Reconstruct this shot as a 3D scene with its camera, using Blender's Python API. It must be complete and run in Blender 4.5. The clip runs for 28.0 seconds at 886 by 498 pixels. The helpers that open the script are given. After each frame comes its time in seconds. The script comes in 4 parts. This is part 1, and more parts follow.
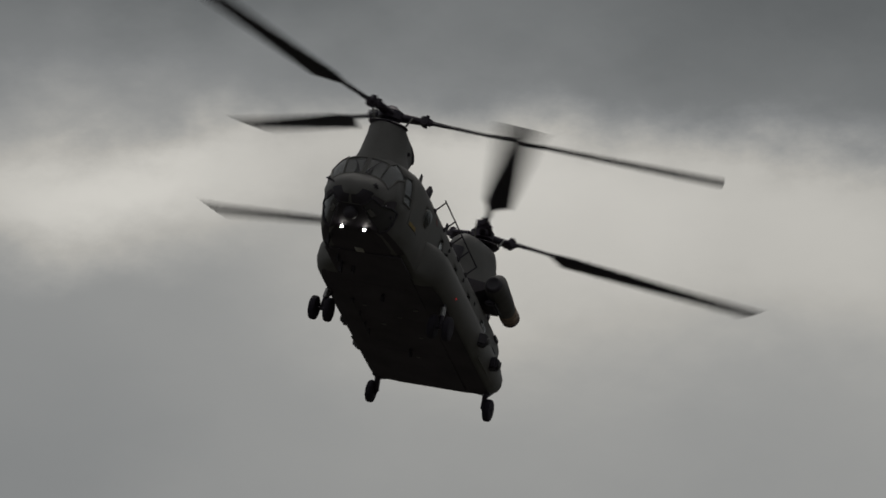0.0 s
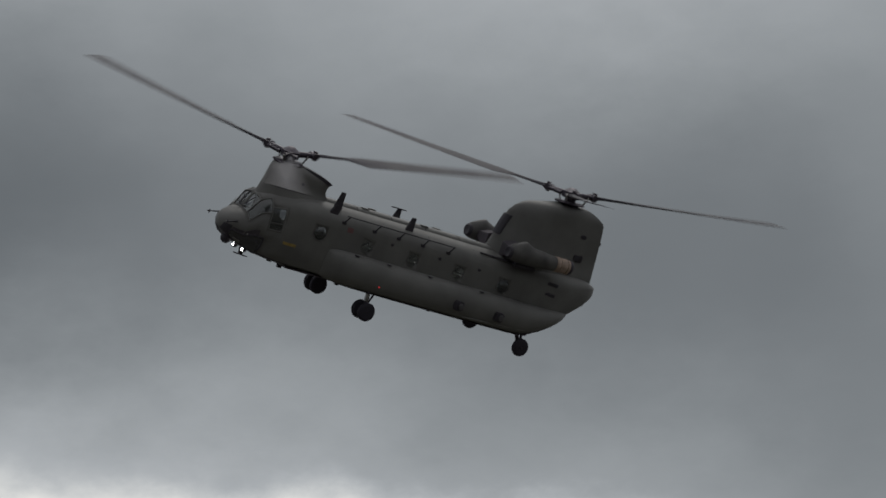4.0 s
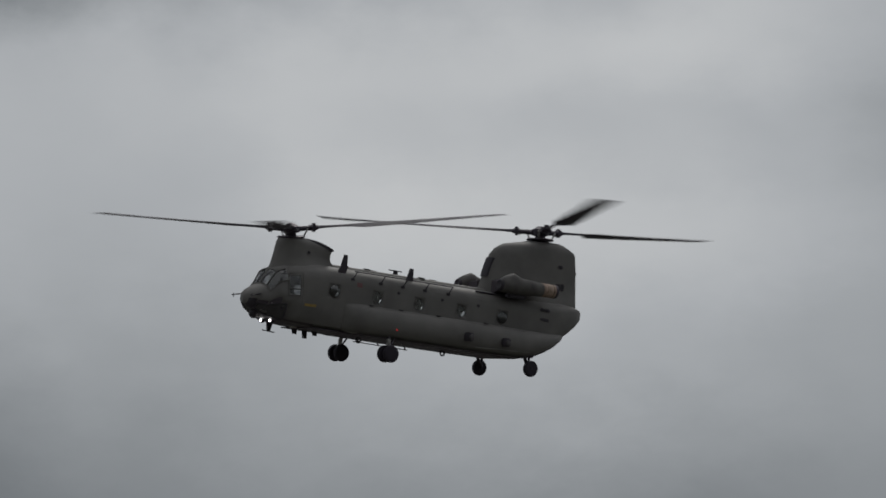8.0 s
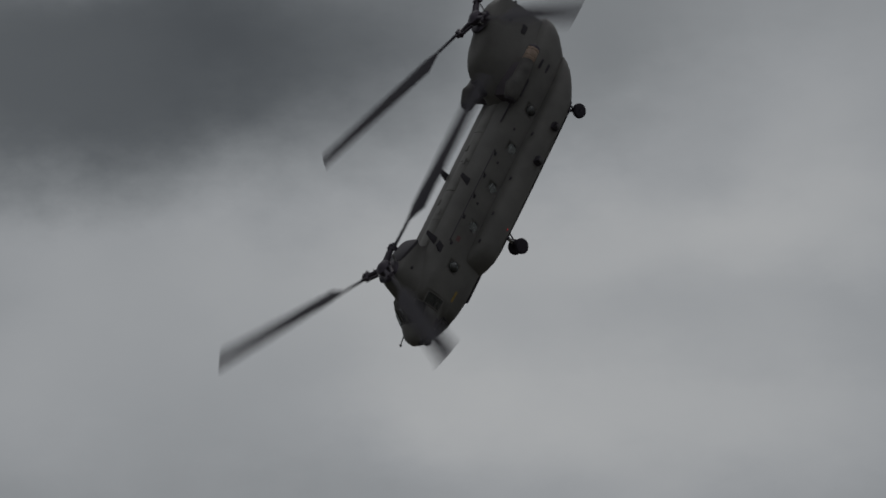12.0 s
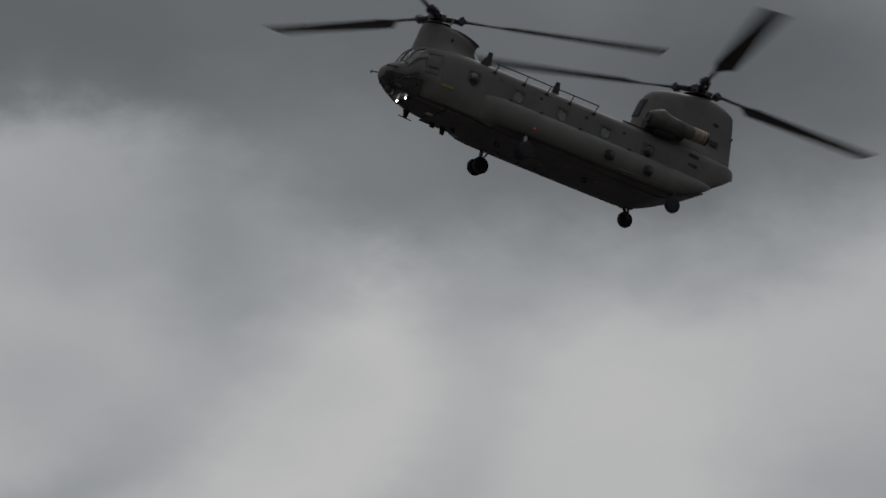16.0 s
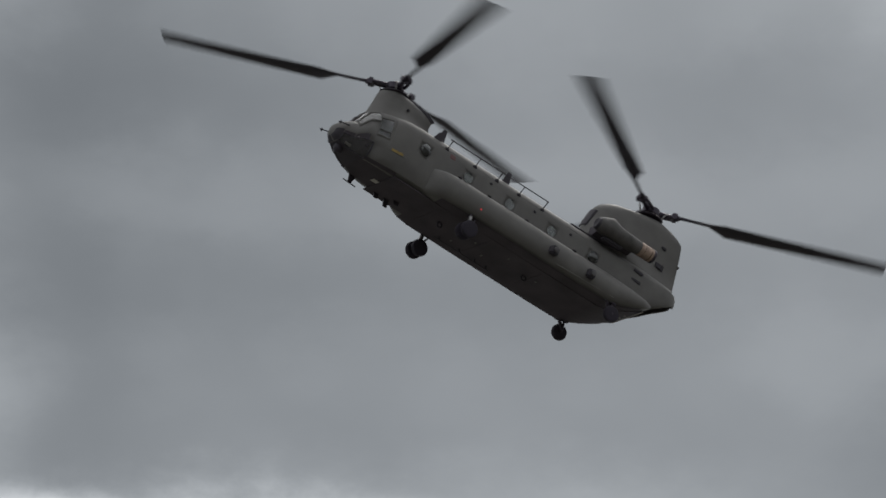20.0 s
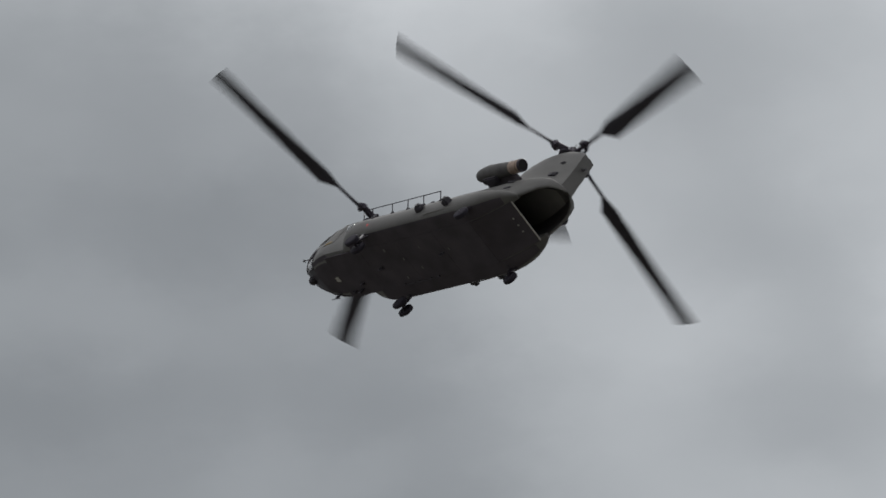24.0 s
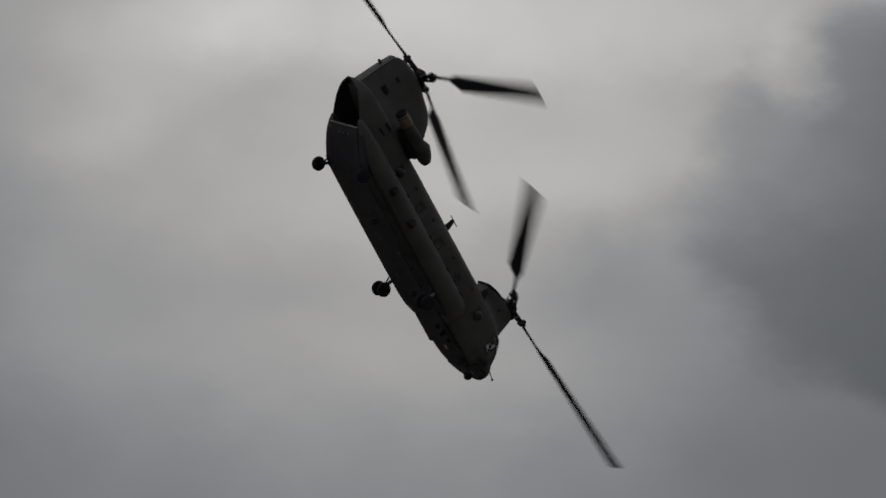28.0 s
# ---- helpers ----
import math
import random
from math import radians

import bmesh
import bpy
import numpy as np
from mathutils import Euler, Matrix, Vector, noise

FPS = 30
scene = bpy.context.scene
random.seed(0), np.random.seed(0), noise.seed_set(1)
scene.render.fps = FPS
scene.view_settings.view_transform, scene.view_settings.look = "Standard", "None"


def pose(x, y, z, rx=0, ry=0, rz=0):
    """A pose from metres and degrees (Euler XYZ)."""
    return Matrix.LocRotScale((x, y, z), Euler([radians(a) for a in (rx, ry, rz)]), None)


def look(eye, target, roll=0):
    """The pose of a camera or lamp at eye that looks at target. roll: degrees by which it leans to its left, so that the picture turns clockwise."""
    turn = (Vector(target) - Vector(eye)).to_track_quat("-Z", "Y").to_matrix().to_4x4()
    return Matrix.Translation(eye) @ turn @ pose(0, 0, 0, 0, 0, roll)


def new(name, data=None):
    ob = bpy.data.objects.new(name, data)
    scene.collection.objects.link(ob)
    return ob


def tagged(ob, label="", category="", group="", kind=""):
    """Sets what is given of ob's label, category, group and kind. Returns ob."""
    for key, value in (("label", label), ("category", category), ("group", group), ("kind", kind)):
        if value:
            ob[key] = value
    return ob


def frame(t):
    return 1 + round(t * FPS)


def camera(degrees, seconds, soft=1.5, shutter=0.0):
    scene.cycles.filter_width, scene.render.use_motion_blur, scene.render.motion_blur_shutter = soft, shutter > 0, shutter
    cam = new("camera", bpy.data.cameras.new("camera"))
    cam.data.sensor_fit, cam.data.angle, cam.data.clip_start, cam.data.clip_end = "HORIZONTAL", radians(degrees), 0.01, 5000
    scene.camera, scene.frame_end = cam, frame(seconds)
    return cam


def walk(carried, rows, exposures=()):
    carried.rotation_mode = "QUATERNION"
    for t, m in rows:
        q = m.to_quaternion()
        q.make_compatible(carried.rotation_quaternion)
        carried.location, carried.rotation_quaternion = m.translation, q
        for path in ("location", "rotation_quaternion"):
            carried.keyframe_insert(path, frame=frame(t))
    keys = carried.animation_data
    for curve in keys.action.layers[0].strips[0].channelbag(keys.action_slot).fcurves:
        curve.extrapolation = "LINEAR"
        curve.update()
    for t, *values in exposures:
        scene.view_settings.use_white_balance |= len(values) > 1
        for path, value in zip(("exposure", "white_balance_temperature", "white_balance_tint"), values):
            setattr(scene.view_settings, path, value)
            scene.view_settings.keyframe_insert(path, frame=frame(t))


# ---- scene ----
cam = camera(7.5, 28.0, soft=1.6, shutter=0.15)
EYE = (0.0, 0.0, 1.7)


def view(t, turn, rise):
    """The camera on its stand: degrees turned to the right of north, degrees tilted up."""
    return t, pose(*EYE, 90 + rise, 0, -turn)


walk(cam, [
    view(0.0, 0.287, 13.201),
    view(0.5, 0.419, 13.407),
    view(1.0, 0.861, 13.818),
    view(1.5, 1.106, 14.434),
    view(2.0, 1.145, 14.977),
    view(2.5, 1.378, 15.176),
    view(3.0, 1.479, 15.477),
    view(3.5, 1.931, 16.013),
    view(4.0, 2.238, 16.432),
    view(4.5, 2.306, 16.929),
    view(6.5, 2.526, 18.513),
    view(7.0, 2.590, 18.889),
    view(7.5, 2.639, 19.240),
    view(8.0, 2.661, 19.688),
    view(8.5, 2.551, 19.689),
    view(9.0, 2.907, 19.474),
    view(9.5, 3.250, 19.759),
    view(10.0, 2.954, 20.037),
    view(10.5, 2.653, 20.183),
    view(11.0, 2.160, 20.395),
    view(11.5, 1.923, 20.609),
    view(12.0, 1.792, 21.260),
    view(12.5, 1.601, 21.890),
    view(14.5, -2.561, 27.370),
    view(15.0, -3.907, 27.161),
    view(15.5, -4.467, 26.945),
    view(16.0, -4.346, 26.949),
    view(16.5, -4.370, 27.336),
    view(17.0, -5.050, 28.154),
    view(17.5, -5.191, 28.737),
    view(18.0, -5.161, 28.805),
    view(18.5, -5.427, 28.884),
    view(19.0, -5.984, 28.992),
    view(19.5, -6.241, 29.526),
    view(20.0, -6.596, 30.280),
    view(20.5, -6.906, 30.611),
    view(21.0, -6.592, 30.761),
    view(21.5, -6.491, 30.847),
    view(23.5, -3.292, 31.256),
    view(24.0, -1.393, 31.352),
    view(24.5, 0.748, 31.194),
    view(25.0, 3.211, 31.012),
    view(25.5, 5.315, 30.913),
    view(26.0, 7.731, 30.733),
    view(26.5, 10.153, 30.459),
    view(27.0, 12.823, 29.811),
    view(27.5, 14.645, 27.660),
    view(28.0, 15.890, 25.175),
], exposures=[(0, -0.81, 6720, 9.0), (1, -0.81, 6720, 8.8), (2, -0.72, 6720, 8.5), (3, -0.47, 6720, 8.0), (4, 0.04, 6450, 9.0), (7, 0.22, 6500, 10.0), (8, 0.05, 6501, 10.0), (9, -0.03, 6502, 10.1), (10, -0.00, 6503, 10.1), (11, -0.21, 6504, 10.1), (12, -0.40, 6506, 10.1), (15, -0.27, 6509, 10.2), (16, -0.36, 6510, 10.2), (17, -0.23, 6511, 10.3), (18, 0.32, 6512, 10.3), (19, 0.38, 6513, 10.3), (20, 0.77, 6514, 10.4), (21, 1.00, 6516, 10.4), (23.5, 0.82, 6518, 10.5), (24, 0.74, 6519, 10.5), (25, 0.23, 6520, 10.5), (26, -0.18, 6470, 10.2), (27, -0.61, 6420, 10.0), (28, -0.99, 6480, 11.5)])

# the helicopter: seconds, place, and its roll, pitch and heading
FLIGHT = [(t, pose(x, y, z, a, b, c)) for t, x, y, z, a, b, c in (
    (0.0, -0.38, 181.50, 42.11, -12.16, -9.65, -101.01),
    (0.5, 0.62, 187.82, 44.89, -12.57, -8.83, -106.04),
    (1.0, 1.63, 195.42, 48.10, -13.92, -7.28, -111.35),
    (1.5, 2.61, 201.21, 50.99, -15.98, -6.38, -117.00),
    (2.0, 3.57, 207.87, 54.24, -20.15, -6.04, -124.10),
    (2.5, 4.47, 213.11, 57.28, -24.60, -5.58, -130.87),
    (3.0, 5.35, 219.38, 60.79, -26.88, -5.51, -137.28),
    (3.5, 6.08, 222.71, 63.66, -29.29, -3.51, -141.07),
    (4.0, 6.76, 228.72, 67.49, -29.94, -3.55, -144.67),
    (4.5, 7.31, 232.87, 70.88, -29.29, -3.86, -145.62),
    (6.5, 9.92, 243.38, 82.18, -24.74, -0.57, -147.66),
    (7.0, 10.01, 245.73, 83.96, -21.74, 1.50, -147.01),
    (7.5, 10.11, 251.81, 86.88, -18.47, 2.53, -147.26),
    (8.0, 9.90, 250.26, 87.24, -15.99, 3.92, -146.87),
    (8.5, 9.99, 256.69, 90.47, -13.95, 5.09, -147.78),
    (9.0, 9.80, 255.30, 91.02, -11.84, 7.76, -147.00),
    (9.5, 10.00, 260.27, 94.02, -10.74, 15.56, -148.72),
    (10.0, 10.26, 260.20, 95.58, -11.07, 31.61, -152.52),
    (10.5, 10.54, 261.37, 97.92, -8.89, 42.54, -155.28),
    (11.0, 10.93, 268.13, 102.68, -16.85, 53.18, -162.16),
    (11.5, 10.78, 264.45, 103.72, -22.44, 62.09, -163.36),
    (12.0, 10.64, 262.81, 105.70, -27.79, 65.52, -167.40),
    (12.5, 9.71, 264.34, 109.39, -23.24, 57.20, -163.71),
    (14.5, -10.28, 236.90, 121.54, -12.29, -3.20, -141.14),
    (15.0, -11.81, 234.19, 122.22, -14.13, -3.83, -141.26),
    (15.5, -12.83, 232.82, 122.79, -13.34, -5.17, -142.83),
    (16.0, -13.79, 230.00, 122.57, -14.06, -5.85, -142.83),
    (16.5, -14.83, 228.94, 123.28, -12.94, -5.59, -142.47),
    (17.0, -15.71, 225.61, 122.73, -12.77, -3.61, -141.13),
    (17.5, -16.93, 226.41, 124.57, -12.71, -2.79, -141.01),
    (18.0, -17.86, 222.85, 124.30, -12.24, -0.91, -139.69),
    (18.5, -19.13, 222.32, 126.00, -12.41, -0.95, -139.48),
    (19.0, -20.47, 220.25, 126.94, -13.76, -3.94, -138.96),
    (19.5, -21.99, 218.67, 128.07, -13.14, -7.65, -137.92),
    (20.0, -23.63, 216.26, 128.63, -13.88, -12.97, -136.10),
    (20.5, -25.30, 216.52, 130.49, -11.92, -19.23, -135.21),
    (21.0, -26.15, 215.09, 130.78, -12.56, -23.89, -134.20),
    (21.5, -26.09, 214.25, 130.99, -9.69, -28.08, -138.28),
    (23.5, -14.55, 228.11, 140.29, 20.06, -27.28, 153.57),
    (24.0, -7.11, 236.21, 145.04, 30.15, -15.75, 131.14),
    (24.5, 1.54, 241.59, 147.98, 33.89, -5.03, 112.44),
    (25.0, 11.02, 243.81, 148.77, 33.83, 6.92, 94.88),
    (25.5, 20.86, 242.28, 146.95, 34.65, 15.53, 81.85),
    (26.0, 31.73, 244.95, 146.97, 35.89, 24.18, 71.10),
    (26.5, 43.29, 246.11, 144.94, 34.53, 29.24, 63.08),
    (27.0, 54.91, 252.94, 144.34, 33.93, 31.53, 55.41),
    (27.5, 62.86, 254.50, 137.42, 36.12, 30.90, 49.79),
    (28.0, 71.60, 259.33, 127.63, 34.83, 30.83, 44.71),
)]

# seconds and degrees turned by the rotors
TURNS = [(0, 109.1), (1, 1474.0), (2, 2843.7), (3, 4213.5), (4, 5582.9), (7, 9649.0), (8, 10976.0), (9, 12323.3), (10, 13661.1), (11, 14990.0), (12, 16370.1), (15, 20444.6), (16, 21770.5), (17, 23156.0), (18, 24528.0), (19, 25870.2), (20, 27208.6), (21, 28548.5), (24, 32602.3), (25, 33961.5), (26, 35321.2), (27, 36683.4), (28, 38021.2)]
# seconds and the lean of the front and rear rotor discs, sideways and forwards
LEANS = [(0, -2.9, 7.7, 1.7, 3.9),
         (1, -0.8, 8.8, 1.0, 3.2),
         (2, -2.1, 7.1, 0.7, 3.1),
         (3, -4.1, 6.0, 3.0, 4.0),
         (4, -1.9, 6.2, 4.3, 3.8),
         (7, -0.5, 6.9, 3.0, 2.3),
         (8, -1.3, 8.3, 3.0, 2.6),
         (9, -0.4, 8.0, 1.5, 2.7),
         (10, -4.2, 6.7, 2.8, 0.5),
         (11, -3.4, 6.4, 2.3, 1.4),
         (12, -0.1, 4.6, 4.6, 4.2),
         (15, 3.6, 5.6, -1.0, 2.4),
         (16, -0.8, 6.3, 1.0, 1.7),
         (17, -1.3, 7.0, 2.5, 3.5),
         (18, 0.1, 6.6, -0.5, 2.1),
         (19, -1.0, 7.7, 1.3, 2.7),
         (20, -0.7, 7.2, 1.0, 2.5),
         (21, 1.0, 6.9, -1.7, 2.1),
         (24, -2.9, 5.1, 2.2, -0.8),
         (25, -3.3, 5.1, 4.3, -0.3),
         (26, -4.4, 5.6, 3.3, 2.1),
         (27, -1.8, 5.8, 5.8, 3.0),
         (28, -0.7, 3.1, 2.1, -0.1)]
# the shutter runs down the picture: a blade one degree lower is caught that many degrees further round
SWEEP = 5.35

# ---------------------------------------------------------------- sky, sun
world = bpy.data.worlds.new("sky")
scene.world = world
world.use_nodes = True
WN, WL = world.node_tree.nodes, world.node_tree.links
WN.clear()


def wmath(op, a, b=None, c=None):
    n = WN.new("ShaderNodeMath")
    n.operation = op
    for i, v in enumerate((a, b, c)):
        if v is None:
            continue
        if isinstance(v, (int, float)):
            n.inputs[i].default_value = v
        else:
            WL.new(v, n.inputs[i])
    return n.outputs[0]


def wnoise(vec, scale, detail, rough=0.5):
    n = WN.new("ShaderNodeTexNoise")
    n.inputs["Scale"].default_value, n.inputs["Detail"].default_value, n.inputs["Roughness"].default_value = scale, detail, rough
    WL.new(vec, n.inputs["Vector"])
    return n.outputs["Fac"]


coord = WN.new("ShaderNodeTexCoord")
split = WN.new("ShaderNodeSeparateXYZ")
WL.new(coord.outputs["Generated"], split.inputs[0])
# turn to the right of north and height above the horizon, in degrees, with ragged edges
flat = WN.new("ShaderNodeMapping")
flat.inputs["Scale"].default_value = (1, 1, 1.7)
WL.new(coord.outputs["Generated"], flat.inputs["Vector"])
fleece = flat.outputs[0]
rag_a, rag_b = wnoise(fleece, 24, 7, 0.58), wnoise(fleece, 31, 7, 0.58)
azim = wmath("MULTIPLY", wmath("ARCTAN2", split.outputs[0], split.outputs[1]), 57.29578)
rise = wmath("MULTIPLY", wmath("ARCSINE", split.outputs[2]), 57.29578)
azim = wmath("ADD", azim, wmath("MULTIPLY_ADD", rag_a, 1.7, -0.85))
rise = wmath("ADD", rise, wmath("MULTIPLY_ADD", rag_b, 1.3, -0.65))
here = WN.new("ShaderNodeCombineXYZ")
WL.new(azim, here.inputs[0])
WL.new(rise, here.inputs[1])
NOISE = 0.16
STOPS = [wmath("MULTIPLY_ADD", wnoise(fleece, 9, 4, 0.5), NOISE, -NOISE / 2)]
STOPS[0] = wmath("ADD", STOPS[0], wmath("MULTIPLY_ADD", wnoise(fleece, 34, 5, 0.55), 0.14, -0.07 - 0.2))

# an overcast sky is three times as bright overhead as at the horizon
lift = wmath("MAXIMUM", split.outputs[2], -0.2)
STOPS[0] = wmath("ADD", STOPS[0], wmath("LOGARITHM", wmath("MULTIPLY_ADD", lift, 2 / 1.7, 1 / 1.7), 2.0))


def cloud(turn, height, wide, high, stops, inner=0.25, outer=1.25):
    """One bank of cloud, darker or brighter than the sky round it by so many stops."""
    v = WN.new("ShaderNodeVectorMath")
    v.operation = "MULTIPLY_ADD"
    v.inputs[1].default_value = (1 / wide, 1 / high, 0)
    v.inputs[2].default_value = (-turn / wide, -height / high, 0)
    WL.new(here.outputs[0], v.inputs[0])
    d = WN.new("ShaderNodeVectorMath")
    d.operation = "LENGTH"
    WL.new(v.outputs[0], d.inputs[0])
    r = WN.new("ShaderNodeMapRange")
    r.interpolation_type = "SMOOTHSTEP"
    r.inputs["From Min"].default_value, r.inputs["From Max"].default_value = inner, outer
    r.inputs["To Min"].default_value, r.inputs["To Max"].default_value = stops, 0
    WL.new(d.outputs["Value"], r.inputs["Value"])
    STOPS[0] = wmath("ADD", STOPS[0], r.outputs["Result"])


cloud(-4.30, 10.45, 1.75, 1.50, -0.06)
cloud(-2.85, 10.45, 1.75, 1.50, -0.10)
cloud(-3.58, 11.90, 1.75, 1.50, -0.14)
cloud(-0.67, 11.90, 1.75, 1.50, 0.05)
cloud(0.77, 11.90, 1.75, 1.50, 0.10)
cloud(2.22, 11.90, 1.75, 1.50, 0.08)
cloud(3.67, 11.90, 1.75, 1.50, 0.07)
cloud(5.12, 11.90, 1.75, 1.50, 0.15)
cloud(0.05, 13.35, 1.75, 1.50, 0.41)
cloud(1.50, 13.35, 1.75, 1.50, 0.45)
cloud(2.95, 13.35, 1.75, 1.50, 0.25)
cloud(4.40, 13.35, 1.75, 1.50, 0.36)
cloud(5.85, 13.35, 1.75, 1.50, 0.23)
cloud(-3.58, 14.80, 1.75, 1.50, 0.22)
cloud(-2.13, 14.80, 1.75, 1.50, 0.39)
cloud(-0.68, 14.80, 1.75, 1.50, 0.35)
cloud(0.77, 14.80, 1.75, 1.50, 0.33)
cloud(2.22, 14.80, 1.75, 1.50, 0.16)
cloud(3.67, 14.80, 1.75, 1.50, 0.14)
cloud(6.57, 14.80, 1.75, 1.50, -0.13)
cloud(-2.85, 16.25, 1.75, 1.50, -0.38)
cloud(-1.40, 16.25, 1.75, 1.50, -0.38)
cloud(0.05, 16.25, 1.75, 1.50, -0.17)
cloud(1.50, 16.25, 1.75, 1.50, -0.21)
cloud(2.95, 16.25, 1.75, 1.50, -0.27)
cloud(4.40, 16.25, 1.75, 1.50, -0.36)
cloud(5.85, 16.25, 1.75, 1.50, -0.19)
cloud(-2.13, 17.70, 1.75, 1.50, -0.30)
cloud(-0.68, 17.70, 1.75, 1.50, -0.14)
cloud(0.78, 17.70, 1.75, 1.50, 0.04)
cloud(2.22, 17.70, 1.75, 1.50, 0.12)
cloud(3.67, 17.70, 1.75, 1.50, 0.07)
cloud(5.12, 17.70, 1.75, 1.50, -0.06)
cloud(6.57, 17.70, 1.75, 1.50, 0.05)
cloud(-2.85, 19.15, 1.75, 1.50, 0.27)
cloud(-1.40, 19.15, 1.75, 1.50, 0.32)
cloud(0.05, 19.15, 1.75, 1.50, 0.16)
cloud(1.50, 19.15, 1.75, 1.50, 0.28)
cloud(2.95, 19.15, 1.75, 1.50, 0.37)
cloud(4.40, 19.15, 1.75, 1.50, 0.41)
cloud(5.85, 19.15, 1.75, 1.50, 0.24)
cloud(7.30, 19.15, 1.75, 1.50, 0.14)
cloud(-2.13, 20.60, 1.75, 1.50, 0.21)
cloud(-0.68, 20.60, 1.75, 1.50, 0.19)
cloud(0.77, 20.60, 1.75, 1.50, 0.42)
cloud(2.22, 20.60, 1.75, 1.50, 0.50)
cloud(3.67, 20.60, 1.75, 1.50, 0.30)
cloud(5.12, 20.60, 1.75, 1.50, 0.37)
cloud(6.57, 20.60, 1.75, 1.50, 0.19)
cloud(-2.85, 22.05, 1.75, 1.50, 0.08)
cloud(-1.40, 22.05, 1.75, 1.50, 0.10)
cloud(1.50, 22.05, 1.75, 1.50, -0.06)
cloud(2.95, 22.05, 1.75, 1.50, 0.12)
cloud(4.40, 22.05, 1.75, 1.50, 0.26)
cloud(5.85, 22.05, 1.75, 1.50, 0.19)
cloud(7.30, 22.05, 1.75, 1.50, 0.06)
cloud(-2.12, 23.50, 1.75, 1.50, 0.10)
cloud(-0.68, 23.50, 1.75, 1.50, -0.14)
cloud(0.77, 23.50, 1.75, 1.50, -0.61)
cloud(2.22, 23.50, 1.75, 1.50, -0.53)
cloud(3.67, 23.50, 1.75, 1.50, -0.21)
cloud(5.12, 23.50, 1.75, 1.50, 0.09)
cloud(12.37, 23.50, 1.75, 1.50, 0.20)
cloud(13.82, 23.50, 1.75, 1.50, 0.29)
cloud(15.27, 23.50, 1.75, 1.50, 0.41)
cloud(16.72, 23.50, 1.75, 1.50, 0.32)
cloud(18.17, 23.50, 1.75, 1.50, 0.14)
cloud(-8.65, 24.95, 1.75, 1.50, -0.27)
cloud(-7.20, 24.95, 1.75, 1.50, -0.13)
cloud(-5.75, 24.95, 1.75, 1.50, -0.12)
cloud(-4.30, 24.95, 1.75, 1.50, 0.03)
cloud(-2.85, 24.95, 1.75, 1.50, 0.26)
cloud(0.05, 24.95, 1.75, 1.50, -0.17)
cloud(11.65, 24.95, 1.75, 1.50, 0.36)
cloud(13.10, 24.95, 1.75, 1.50, 0.41)
cloud(14.55, 24.95, 1.75, 1.50, 0.48)
cloud(16.00, 24.95, 1.75, 1.50, 0.50)
cloud(17.45, 24.95, 1.75, 1.50, 0.44)
cloud(18.90, 24.95, 1.75, 1.50, 0.15)
cloud(-9.38, 26.40, 1.75, 1.50, -0.08)
cloud(-7.93, 26.40, 1.75, 1.50, -0.38)
cloud(-6.48, 26.40, 1.75, 1.50, -0.12)
cloud(-5.03, 26.40, 1.75, 1.50, -0.17)
cloud(-3.58, 26.40, 1.75, 1.50, 0.03)
cloud(-2.13, 26.40, 1.75, 1.50, 0.09)
cloud(-0.68, 26.40, 1.75, 1.50, 0.15)
cloud(0.77, 26.40, 1.75, 1.50, 0.10)
cloud(12.37, 26.40, 1.75, 1.50, 0.41)
cloud(13.82, 26.40, 1.75, 1.50, 0.48)
cloud(15.27, 26.40, 1.75, 1.50, 0.66)
cloud(16.72, 26.40, 1.75, 1.50, 0.65)
cloud(18.17, 26.40, 1.75, 1.50, 0.66)
cloud(19.62, 26.40, 1.75, 1.50, 0.43)
cloud(-10.10, 27.85, 1.75, 1.50, -0.47)
cloud(-8.65, 27.85, 1.75, 1.50, -0.21)
cloud(-7.20, 27.85, 1.75, 1.50, -0.46)
cloud(-5.75, 27.85, 1.75, 1.50, -0.12)
cloud(-4.30, 27.85, 1.75, 1.50, -0.36)
cloud(-2.85, 27.85, 1.75, 1.50, -0.51)
cloud(-1.40, 27.85, 1.75, 1.50, -0.66)
cloud(0.05, 27.85, 1.75, 1.50, -0.35)
cloud(4.40, 27.85, 1.75, 1.50, -0.09)
cloud(5.85, 27.85, 1.75, 1.50, -0.07)
cloud(7.30, 27.85, 1.75, 1.50, -0.06)
cloud(8.75, 27.85, 1.75, 1.50, -0.05)
cloud(10.20, 27.85, 1.75, 1.50, 0.24)
cloud(11.65, 27.85, 1.75, 1.50, 0.18)
cloud(13.10, 27.85, 1.75, 1.50, 0.34)
cloud(14.55, 27.85, 1.75, 1.50, 0.69)
cloud(16.00, 27.85, 1.75, 1.50, 0.72)
cloud(17.45, 27.85, 1.75, 1.50, 0.56)
cloud(18.90, 27.85, 1.75, 1.50, 0.55)
cloud(20.35, 27.85, 1.75, 1.50, 0.38)
cloud(-10.83, 29.30, 1.75, 1.50, -0.74)
cloud(-9.38, 29.30, 1.75, 1.50, -0.61)
cloud(-7.93, 29.30, 1.75, 1.50, -0.62)
cloud(-6.48, 29.30, 1.75, 1.50, -0.49)
cloud(-5.03, 29.30, 1.75, 1.50, -0.67)
cloud(-3.58, 29.30, 1.75, 1.50, -0.36)
cloud(-2.13, 29.30, 1.75, 1.50, -0.45)
cloud(-0.68, 29.30, 1.75, 1.50, -0.47)
cloud(0.77, 29.30, 1.75, 1.50, -0.10)
